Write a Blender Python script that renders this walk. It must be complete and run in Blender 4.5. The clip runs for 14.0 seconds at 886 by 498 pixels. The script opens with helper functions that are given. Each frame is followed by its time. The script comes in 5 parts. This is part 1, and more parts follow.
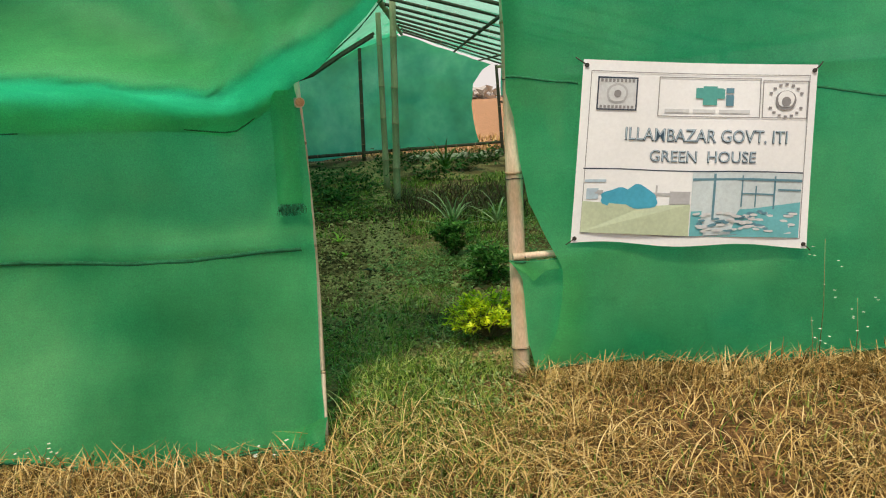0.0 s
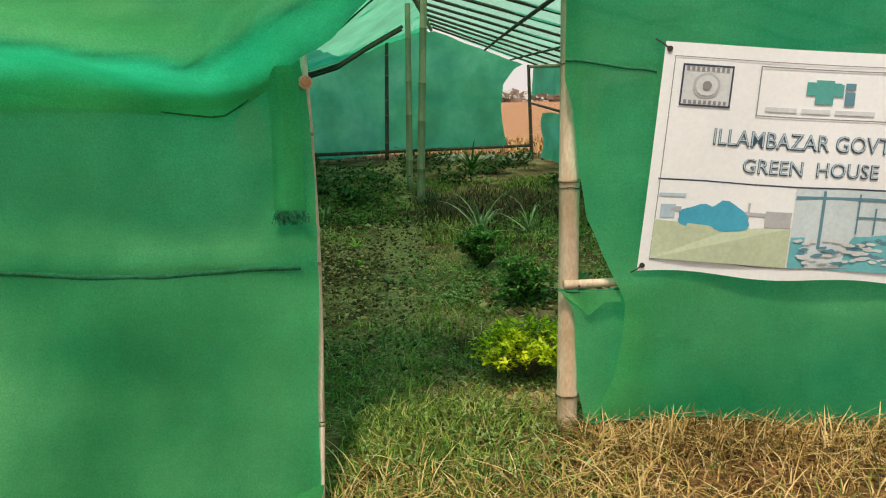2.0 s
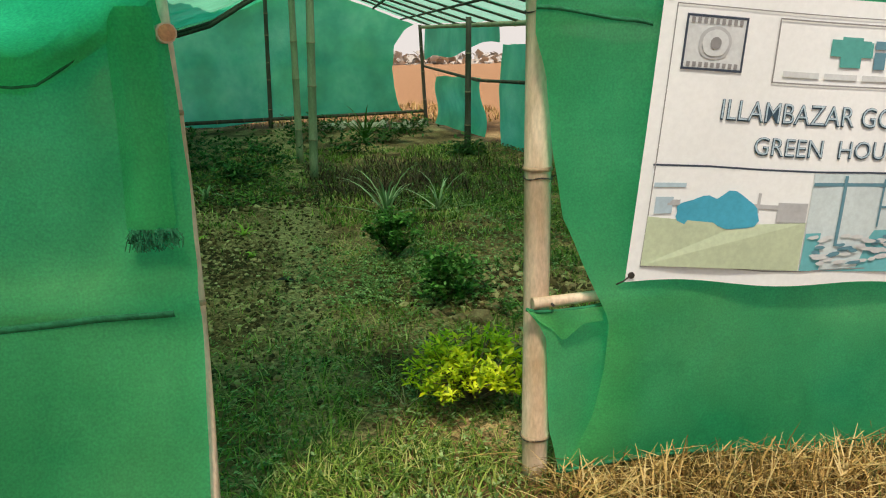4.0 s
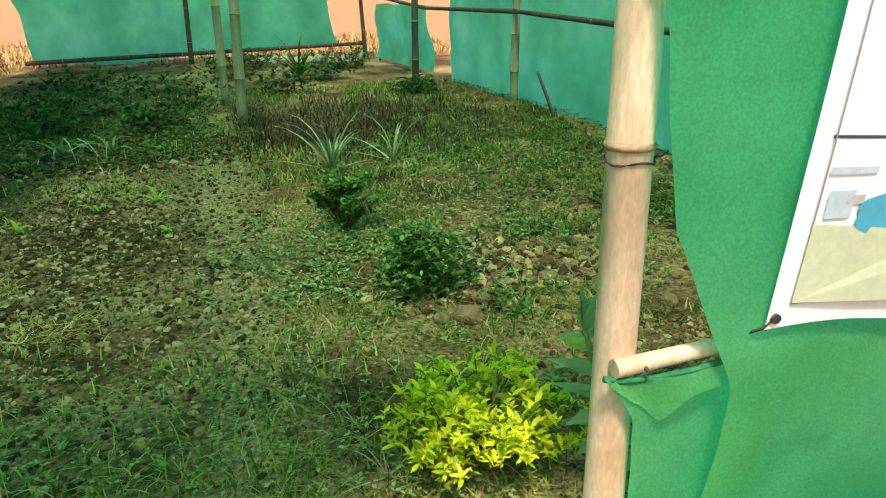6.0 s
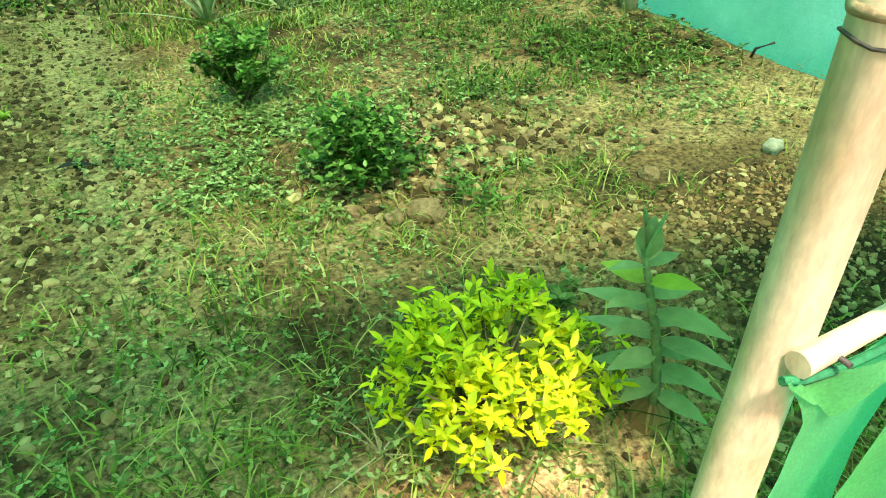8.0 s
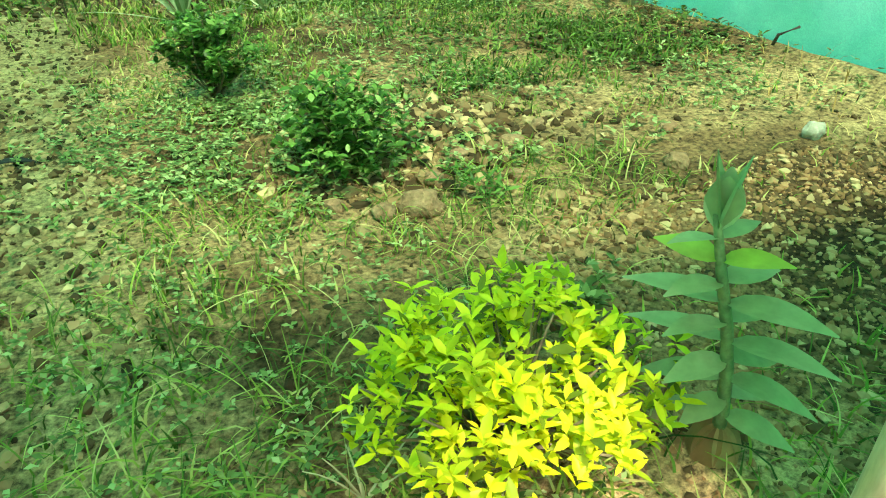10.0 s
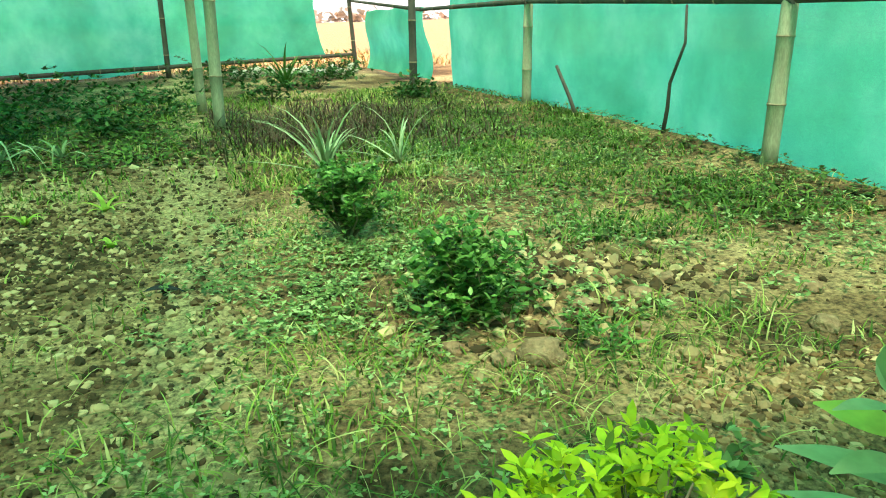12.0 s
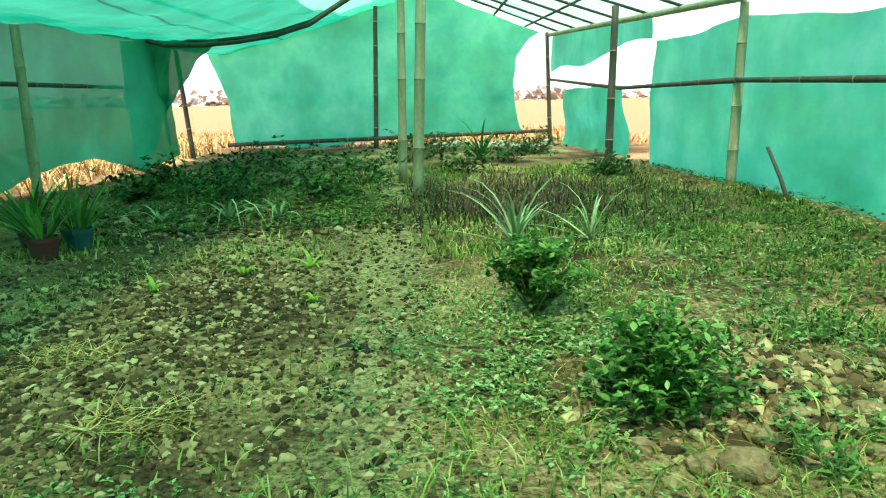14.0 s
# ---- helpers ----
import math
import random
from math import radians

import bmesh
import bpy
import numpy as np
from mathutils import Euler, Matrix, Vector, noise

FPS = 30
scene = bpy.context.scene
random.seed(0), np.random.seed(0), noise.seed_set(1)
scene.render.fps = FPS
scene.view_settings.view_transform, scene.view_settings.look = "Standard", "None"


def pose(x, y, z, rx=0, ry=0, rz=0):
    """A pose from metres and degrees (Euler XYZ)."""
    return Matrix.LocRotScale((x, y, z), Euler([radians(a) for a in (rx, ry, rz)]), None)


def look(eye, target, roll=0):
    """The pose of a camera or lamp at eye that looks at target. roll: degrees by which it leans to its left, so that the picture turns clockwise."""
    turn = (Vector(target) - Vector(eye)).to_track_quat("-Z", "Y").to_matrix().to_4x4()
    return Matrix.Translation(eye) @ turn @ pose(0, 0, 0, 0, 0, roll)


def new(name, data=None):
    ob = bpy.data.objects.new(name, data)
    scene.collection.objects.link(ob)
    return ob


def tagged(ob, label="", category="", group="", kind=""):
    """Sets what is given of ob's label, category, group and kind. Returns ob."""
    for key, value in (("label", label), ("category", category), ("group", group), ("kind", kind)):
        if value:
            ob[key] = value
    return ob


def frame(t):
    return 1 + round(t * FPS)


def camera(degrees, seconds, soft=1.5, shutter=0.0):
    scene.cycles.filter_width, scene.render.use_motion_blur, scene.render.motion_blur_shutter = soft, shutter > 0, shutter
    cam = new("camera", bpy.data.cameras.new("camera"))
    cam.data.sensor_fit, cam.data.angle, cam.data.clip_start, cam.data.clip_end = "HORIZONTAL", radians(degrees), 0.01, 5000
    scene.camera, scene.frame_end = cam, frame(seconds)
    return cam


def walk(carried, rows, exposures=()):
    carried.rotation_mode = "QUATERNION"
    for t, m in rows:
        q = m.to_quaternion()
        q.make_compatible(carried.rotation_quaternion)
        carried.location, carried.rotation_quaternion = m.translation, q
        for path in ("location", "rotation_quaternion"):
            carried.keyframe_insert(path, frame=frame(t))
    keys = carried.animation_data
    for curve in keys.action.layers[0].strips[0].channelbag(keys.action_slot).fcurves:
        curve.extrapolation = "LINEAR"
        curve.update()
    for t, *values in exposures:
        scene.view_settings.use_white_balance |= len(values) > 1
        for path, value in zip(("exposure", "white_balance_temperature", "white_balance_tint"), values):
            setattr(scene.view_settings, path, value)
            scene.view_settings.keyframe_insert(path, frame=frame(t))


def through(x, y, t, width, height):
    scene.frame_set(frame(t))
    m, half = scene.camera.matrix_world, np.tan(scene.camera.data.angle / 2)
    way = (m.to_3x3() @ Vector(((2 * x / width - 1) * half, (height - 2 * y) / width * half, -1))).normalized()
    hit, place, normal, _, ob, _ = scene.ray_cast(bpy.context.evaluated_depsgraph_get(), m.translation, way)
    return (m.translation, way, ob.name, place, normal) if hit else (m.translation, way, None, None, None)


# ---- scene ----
cam = camera(65.5, 14.0, soft=1.1)
PATH = [
    (0, (1.065, -0.442, 1.537), (1.057, 1.51, 1.100), -2.9),
    (0.5, (1.151, -0.3, 1.500), (1.097, 1.642, 1.026), -3.7),
    (1, (1.194, -0.182, 1.499), (1.123, 1.774, 1.085), -2.9),
    (1.5, (1.12, -0.034, 1.464), (1.007, 1.908, 0.997), -0.3),
    (2, (1, 0.24, 1.473), (0.935, 2.193, 1.043), -1),
    (2.5, (0.878, 0.446, 1.483), (0.973, 2.377, 0.972), 0.6),
    (3, (0.874, 0.579, 1.483), (0.982, 2.509, 0.971), 1.1),
    (3.2, (0.887, 0.669, 1.464), (1.041, 2.593, 0.943), 0.3),
    (5.3, (0.759, 1.564, 1.478), (1.105, 3.458, 0.935), 0.0),
    (5.5, (0.761, 1.677, 1.466), (1.129, 3.549, 0.869), 0.2),
    (6, (0.823, 1.998, 1.401), (1.237, 3.82, 0.688), -0.8),
    (6.5, (0.812, 2.202, 1.409), (1.249, 3.981, 0.605), -1.4),
    (7, (0.789, 2.351, 1.386), (1.228, 4.053, 0.432), -0.7),
    (7.5, (0.737, 2.555, 1.332), (1.359, 4.153, 0.302), 0.1),
    (8, (0.721, 2.667, 1.307), (1.395, 4.189, 0.198), 0.4),
    (8.2, (0.738, 2.706, 1.283), (1.415, 4.225, 0.172), 0.5),
    (10.3, (0.836, 2.928, 1.003), (1.543, 4.511, 0.005), -0.8),
    (10.5, (0.842, 2.933, 0.998), (1.546, 4.555, 0.064), -1.0),
    (11, (0.84, 2.943, 0.981), (1.519, 4.631, 0.15), -1.2),
    (11.5, (0.832, 2.95, 0.983), (1.408, 4.728, 0.272), -1.8),
    (12, (0.82, 2.95, 0.988), (1.275, 4.789, 0.346), -1.5),
    (12.5, (0.813, 2.96, 0.984), (1.164, 4.844, 0.412), -0.7),
    (13, (0.808, 2.96, 0.982), (1.011, 4.87, 0.424), -1.8),
    (13.5, (0.808, 2.966, 0.987), (0.904, 4.9, 0.485), -2.2),
    (14, (0.792, 3.007, 0.986), (0.742, 4.96, 0.557), -1.0),
]
walk(cam, [(t, look(eye, target, roll)) for t, eye, target, roll in PATH], [(0.0, -0.30, 6800, 15), (3.2, -0.32, 6800, 14), (5.4, -0.06, 6700, 14), (6.0, 0.45, 6900, 16), (6.6, 0.74, 7100, 17), (7.5, 1.08, 7200, 17), (8.5, 1.40, 7200, 17), (11.0, 1.42, 6900, 17), (12.5, 1.26, 6600, 15), (14.0, 1.12, 6400, 13)])

# ---- world, sun, exposure ----
world = bpy.data.worlds.new("hazy_sky")
scene.world = world
world.use_nodes = True
wn = world.node_tree
sky = wn.nodes.new("ShaderNodeTexSky")
sky.sky_type = "NISHITA"
sky.sun_disc = False
sky.sun_elevation = radians(65)
sky.sun_rotation = radians(192)
sky.dust_density = 4.0
sky.air_density = 1.2
wn.links.new(sky.outputs[0], wn.nodes["Background"].inputs[0])
wn.nodes["Background"].inputs[1].default_value = 0.125
sun = new("sun", bpy.data.lights.new("sun", "SUN"))
sun.data.energy, sun.data.angle, sun.data.color = 3.8, radians(7.0), (1.0, 0.94, 0.84)
sun.matrix_basis = look((-1.2, -5.9, 13.0), (0, 0, 0))


def haze_ring():
    """Bright hazy air low over the horizon, far beyond the field."""
    bm = bmesh.new()
    rows = [[bm.verts.new((700 * math.cos(k * math.tau / 96), 700 * math.sin(k * math.tau / 96), z)) for k in range(96)] for z in (-2, 40, 90, 150)]
    for a, b in zip(rows, rows[1:]):
        for k in range(96):
            bm.faces.new((a[k], a[(k + 1) % 96], b[(k + 1) % 96], b[k]))
    me = bpy.data.meshes.new("backdrop")
    bm.to_mesh(me)
    bm.free()
    m = bpy.data.materials.new("white_haze")
    m.use_nodes = True
    e = m.node_tree.nodes.new("ShaderNodeEmission")
    e.inputs[0].default_value, e.inputs[1].default_value = (1.0, 0.97, 0.93, 1), 1.0
    m.node_tree.links.new(e.outputs[0], m.node_tree.nodes["Material Output"].inputs[0])
    me.materials.append(m)
    tagged(new("backdrop", me), "white hazy sky low over the horizon", "sky", kind="structure")


haze_ring()


# ---- materials ----
def nodes_of(name):
    m = bpy.data.materials.new(name)
    m.use_nodes = True
    return m, m.node_tree, m.node_tree.nodes["Principled BSDF"]


def noise_node(nt, scale, detail=4.0, rough=0.55, stretch=None):
    co = nt.nodes.new("ShaderNodeTexCoord")
    n = nt.nodes.new("ShaderNodeTexNoise")
    n.inputs["Scale"].default_value, n.inputs["Detail"].default_value, n.inputs["Roughness"].default_value = scale, detail, rough
    if stretch:
        mp = nt.nodes.new("ShaderNodeMapping")
        mp.inputs["Scale"].default_value = stretch
        nt.links.new(co.outputs["Object"], mp.inputs[0])
        nt.links.new(mp.outputs[0], n.inputs["Vector"])
    else:
        nt.links.new(co.outputs["Object"], n.inputs["Vector"])
    return n


def ramp_node(nt, source, stops):
    r = nt.nodes.new("ShaderNodeValToRGB")
    els = r.color_ramp.elements
    els[0].position, els[0].color = stops[0][0], (*stops[0][1], 1)
    els[1].position, els[1].color = stops[-1][0], (*stops[-1][1], 1)
    for p, c in stops[1:-1]:
        els.new(p).color = (*c, 1)
    nt.links.new(source, r.inputs[0])
    return r


def mix_node(nt, kind, fac, a, b):
    m = nt.nodes.new("ShaderNodeMix")
    m.data_type, m.blend_type = "RGBA", kind
    for sock, v in ((m.inputs[0], fac), (m.inputs[6], a), (m.inputs[7], b)):
        if isinstance(v, (int, float)):
            sock.default_value = v
        elif isinstance(v, tuple):
            sock.default_value = (*v, 1)
        else:
            nt.links.new(v, sock)
    return m.outputs[2]


def bump_node(nt, source, strength, dist):
    b = nt.nodes.new("ShaderNodeBump")
    b.inputs["Strength"].default_value, b.inputs["Distance"].default_value = strength, dist
    nt.links.new(source, b.inputs["Height"])
    return b.outputs[0]


def grainy(name, lo, hi, scale=8.0, rough=0.8, bump=0.4, dist=0.01, stretch=None, fine=60.0, spec=0.3, grit=0.8):
    m, nt, p = nodes_of(name)
    n = noise_node(nt, scale, 5, 0.6, stretch)
    f = noise_node(nt, fine, 3, 0.6, stretch)
    c = ramp_node(nt, n.outputs[0], [(0.3, lo), (0.7, hi)])
    g = ramp_node(nt, f.outputs[0], [(0.3, (0.6, 0.6, 0.6)), (0.7, (1.2, 1.2, 1.2))])
    nt.links.new(mix_node(nt, "MULTIPLY", grit, c.outputs[0], g.outputs[0]), p.inputs["Base Color"])
    p.inputs["Roughness"].default_value, p.inputs["Specular IOR Level"].default_value = rough, spec
    nt.links.new(bump_node(nt, f.outputs[0], bump, dist), p.inputs["Normal"])
    return m


def leafy(name, stops, through=0.35, rough=0.5, per="island"):
    """Leaves: colour varies from leaf to leaf, and some light comes through."""
    m, nt, p = nodes_of(name)
    if per == "island":
        r = nt.nodes.new("ShaderNodeNewGeometry").outputs["Random Per Island"]
    else:
        r = nt.nodes.new("ShaderNodeObjectInfo").outputs["Random"]
    c = ramp_node(nt, r, stops)
    n = noise_node(nt, 30, 3)
    g = ramp_node(nt, n.outputs[0], [(0.3, (0.75, 0.75, 0.75)), (0.7, (1.15, 1.15, 1.15))])
    col = mix_node(nt, "MULTIPLY", 0.7, c.outputs[0], g.outputs[0])
    nt.links.new(col, p.inputs["Base Color"])
    p.inputs["Roughness"].default_value, p.inputs["Specular IOR Level"].default_value = rough, 0.2
    t = nt.nodes.new("ShaderNodeBsdfTranslucent")
    nt.links.new(col, t.inputs[0])
    s = nt.nodes.new("ShaderNodeMixShader")
    s.inputs[0].default_value = through
    nt.links.new(p.outputs[0], s.inputs[1])
    nt.links.new(t.outputs[0], s.inputs[2])
    nt.links.new(s.outputs[0], nt.nodes["Material Output"].inputs[0])
    return m


def shade_net(name, lo, hi, glow, open_share=0.02, through=0.55, stretch=(1.3, 1.3, 1.7), strand=(0.95, 1.0, 0.97)):
    """Woven plastic shade net: part of the light goes through the holes, part glows through the threads."""
    m, nt, p = nodes_of(name)
    n = noise_node(nt, 0.9, 4, 0.55, stretch)
    f = noise_node(nt, 9.0, 5, 0.7, (1.0, 1.0, 6.0))
    w = noise_node(nt, 160.0, 2, 0.5, (1.0, 1.0, 1.0))
    c = ramp_node(nt, n.outputs[0], [(0.36, lo), (0.64, hi)])
    d = ramp_node(nt, f.outputs[0], [(0.3, (0.95, 0.95, 0.95)), (0.72, (1.03, 1.03, 1.03))])
    g = ramp_node(nt, w.outputs[0], [(0.3, (0.86, 0.86, 0.86)), (0.7, (1.1, 1.1, 1.1))])
    fade = ramp_node(nt, noise_node(nt, 1.0, 4, 0.55).outputs[0], [(0.35, (0.50, 0.64, 0.54)), (0.5, (0.95, 0.96, 0.95)), (0.66, (1.5, 1.2, 1.25))])
    col = mix_node(nt, "MULTIPLY", 1.0, mix_node(nt, "MULTIPLY", 0.8, mix_node(nt, "MULTIPLY", 1.0, c.outputs[0], fade.outputs[0]), d.outputs[0]), g.outputs[0])
    nt.links.new(col, p.inputs["Base Color"])
    p.inputs["Roughness"].default_value, p.inputs["Specular IOR Level"].default_value = 0.55, 0.25
    nt.links.new(bump_node(nt, f.outputs[0], 0.14, 0.02), p.inputs["Normal"])
    t = nt.nodes.new("ShaderNodeBsdfTranslucent")
    worn = ramp_node(nt, noise_node(nt, 1.3, 5, 0.6, (1.0, 1.0, 0.8)).outputs[0], [(0.34, (0.55, 0.72, 0.66)), (0.5, (0.9, 0.95, 0.92)), (0.68, (2.4, 1.2, 1.25))])
    glow = mix_node(nt, "MULTIPLY", 1.0, glow, worn.outputs[0])
    nt.links.new(mix_node(nt, "MULTIPLY", 1.0, mix_node(nt, "MULTIPLY", 0.8, glow, d.outputs[0]), g.outputs[0]), t.inputs[0])
    s = nt.nodes.new("ShaderNodeMixShader")
    s.inputs[0].default_value = through
    nt.links.new(p.outputs[0], s.inputs[1])
    nt.links.new(t.outputs[0], s.inputs[2])
    hole = nt.nodes.new("ShaderNodeBsdfTransparent")
    hole.inputs[0].default_value = (*strand, 1)
    s2 = nt.nodes.new("ShaderNodeMixShader")
    s2.inputs[0].default_value = open_share
    nt.links.new(s.outputs[0], s2.inputs[1])
    nt.links.new(hole.outputs[0], s2.inputs[2])
    nt.links.new(s2.outputs[0], nt.nodes["Material Output"].inputs[0])
    return m


NET = shade_net("green_shade_net", (0.024, 0.25, 0.07), (0.115, 0.49, 0.165), (0.075, 1.0, 0.68), through=0.62)
ROOF_NET = shade_net("worn_roof_net", (0.016, 0.27, 0.07), (0.07, 0.46, 0.15), (0.07, 0.80, 0.48), 0.50, 0.6, strand=(0.80, 1.0, 0.88))
# denser net with darker tones; this side's shade is put into the colours
LEFT_NET = shade_net("dimmed_left_net", (0.008, 0.19, 0.08), (0.03, 0.34, 0.15), (0.012, 0.46, 0.28), 0.03, 0.4)
# extra openness added here so that sun reaches the floor below
RIDGE_NET = shade_net("opened_ridge_net", (0.016, 0.27, 0.07), (0.07, 0.46, 0.15), (0.05, 0.62, 0.32), 0.25, 0.7, strand=(0.74, 1.0, 0.84))
# dark green of the hems, also used to draw fold shadows on the front
HEM_AND_SHADE = grainy("net_hem_and_fold_shade", (0.008, 0.13, 0.05), (0.02, 0.22, 0.09), 12, 0.8)
BAMBOO = grainy("pale_bamboo", (0.52, 0.35, 0.20), (0.80, 0.63, 0.46), 2.2, 0.48, 0.12, 0.004, (4, 4, 1.2), 26, 0.35, 0.5)
BAMBOO_OLD = grainy("weathered_bamboo", (0.30, 0.27, 0.16), (0.50, 0.45, 0.28), 3, 0.6, 0.2, 0.004, (6, 6, 0.7), 40)
BAMBOO_DARK = grainy("dark_bamboo", (0.05, 0.045, 0.03), (0.12, 0.10, 0.07), 4, 0.7, 0.3, 0.004, (6, 6, 1.0), 50)
NODE_RING = grainy("bamboo_node", (0.30, 0.20, 0.11), (0.50, 0.36, 0.22), 20, 0.6)
CUT_WOOD = grainy("cut_bamboo", (0.55, 0.22, 0.09), (0.72, 0.40, 0.2), 14, 0.7)
WIRE = grainy("dark_wire", (0.03, 0.03, 0.025), (0.07, 0.06, 0.05), 20, 0.6)
CLOD = grainy("earth_clod", (0.25, 0.145, 0.07), (0.44, 0.29, 0.15), 7, 0.95, 0.8, 0.02, None, 45)
STONE = grainy("pale_stone", (0.42, 0.38, 0.28), (0.62, 0.57, 0.44), 6, 0.9, 0.6, 0.01)
VINYL = grainy("white_vinyl", (0.86, 0.90, 0.86), (0.91, 0.94, 0.91), 4, 0.4, 0.08, 0.003, grit=0.1)


def sheet_bm(fn, nu, nv, crumple=0.0, scale=1.5, seed=0.0):
    """A grid over (u, v), bent by fn and crumpled by noise."""
    bm = bmesh.new()
    grid = []
    for j in range(nv + 1):
        row = []
        for i in range(nu + 1):
            p = Vector(fn(i / nu, j / nv))
            if crumple:
                q = p * scale + Vector((seed, seed, seed))
                p = p + noise.noise_vector(q) * crumple + noise.noise_vector(q * 2.7) * crumple * 0.4
            row.append(bm.verts.new(p))
        grid.append(row)
    for j in range(nv):
        for i in range(nu):
            bm.faces.new((grid[j][i], grid[j][i + 1], grid[j + 1][i + 1], grid[j + 1][i]))
    for f in bm.faces:
        f.smooth = True
    return bm


def part(name, bm, material, parent=None, label=""):
    me = bpy.data.meshes.new(name)
    bm.to_mesh(me)
    bm.free()
    me.materials.append(material)
    ob = new(name, me)
    if parent:
        ob.parent = parent
    if label:
        ob["label"] = label
    return ob


def thing(name, label, category, at=(0, 0, 0), group="", kind=""):
    ob = new(name)
    ob.location = at
    ob.empty_display_size = 0.1
    return tagged(ob, label, category, group, kind)


def tube(bm, points, radii, sides=8, cap=True):
    """A tube through points, into bm."""
    rings = []
    pts = [Vector(p) for p in points]
    for i, p in enumerate(pts):
        d = (pts[min(i + 1, len(pts) - 1)] - pts[max(i - 1, 0)]).normalized()
        a = d.orthogonal().normalized() if abs(d.z) < 0.9 else Vector((1, 0, 0)).cross(d).normalized()
        b = d.cross(a)
        r = radii[i] if isinstance(radii, (list, tuple)) else radii
        rings.append([bm.verts.new(p + (a * math.cos(k * math.tau / sides) + b * math.sin(k * math.tau / sides)) * r) for k in range(sides)])
    for r0, r1 in zip(rings, rings[1:]):
        for k in range(sides):
            f = bm.faces.new((r0[k], r0[(k + 1) % sides], r1[(k + 1) % sides], r1[k]))
            f.smooth = True
    if cap:
        bm.faces.new(rings[0][::-1])
        bm.faces.new(rings[-1])
    return bm


def bamboo(name, a, b, r, material, label, category, gap=0.42, bow=0.0, group="", sides=12, seed=0, marks=None, bend=(0, 0, 0)):
    """A bamboo pole from a to b: culm with swellings, and a ring at each node."""
    rnd = random.Random(seed + int(1000 * (abs(a[0]) + abs(a[1]))))
    a, b = Vector(a), Vector(b)
    root = thing(name, label, category, a, group)
    length = (b - a).length
    side = Vector((rnd.uniform(-1, 1), rnd.uniform(-1, 1), 0)) * bow + Vector(bend)
    def at(s):
        return (b - a) * s + side * math.sin(math.pi * s)
    n = max(2, round(length / gap))
    cuts = [0.0, *marks, 1.0] if marks else [max(0, min(1, (i + (rnd.uniform(-0.18, 0.18) if 0 < i < n else 0)) / n)) for i in range(n + 1)]
    n = len(cuts) - 1
    pts, rad, nodes = [], [], []
    for i in range(n):
        s0, s1 = cuts[i], cuts[i + 1]
        w = 0.012 / length
        for s, k in ((s0 + w, 1.0), (s0 + (s1 - s0) * 0.5, 0.955), (s1 - w, 0.99)):
            pts.append(at(s))
            rad.append(r * k * (1 - 0.18 * s))
        if i < n - 1:
            pts.append(at(s1))
            rad.append(r * 1.09 * (1 - 0.18 * s1))
            nodes.append(s1)
    bm = tube(bmesh.new(), pts, rad, sides)
    part("culm", bm, material, root)
    for s in nodes:
        d = (at(min(1, s + 0.01)) - at(s - 0.01)).normalized()
        rr = r * 1.10 * (1 - 0.18 * s)
        bm = tube(bmesh.new(), [at(s) - d * 0.007, at(s), at(s) + d * 0.007], [rr * 0.97, rr, rr * 0.95], sides)
        part("node", bm, NODE_RING, root)
    return root


def lerp(a, b, s):
    return a + (b - a) * s


def along(keys, s):
    """Smooth value along rising keys (s, value)."""
    if s <= keys[0][0]:
        return keys[0][1]
    for (s0, v0), (s1, v1) in zip(keys, keys[1:]):
        if s <= s1:
            f = (s - s0) / (s1 - s0)
            return v0 + (v1 - v0) * f
    return keys[-1][1]


# ---- ground ----
def bumps(x, y):
    near = max(0.0, 1 - max(0, abs(x) - 8) / 10) * max(0.0, 1 - max(0, abs(y - 8) - 14) / 10)
    h = 0.025 * noise.noise((x * 1.3, y * 1.3, 0.3)) + 0.012 * noise.noise((x * 5, y * 5, 1.7)) + 0.006 * noise.noise((x * 14, y * 14, 5.0))
    h += 0.07 * math.exp(-((x - 1.62) ** 2 / 0.16 + (y - 5.25) ** 2 / 0.12))
    if 3.3 < y < 13:
        foot = 3.98 if y < 8.5 else 3.98 - 1.38 * (y - 8.5) / 8.58
        h += 0.05 * math.exp(-((x - foot + 0.06) / 0.13) ** 2)
    return h * near


def axis_steps(lo, hi, fine, coarse):
    vals, v, step = [], lo, fine
    while v < hi:
        vals.append(v)
        v += fine
    vals.append(hi)
    up, step = hi, fine
    while up < coarse:
        step *= 1.25
        up += step
        vals.append(min(up, coarse))
    down, step = lo, fine
    while down > -coarse:
        step *= 1.25
        down -= step
        vals.insert(0, max(down, -coarse))
    return vals


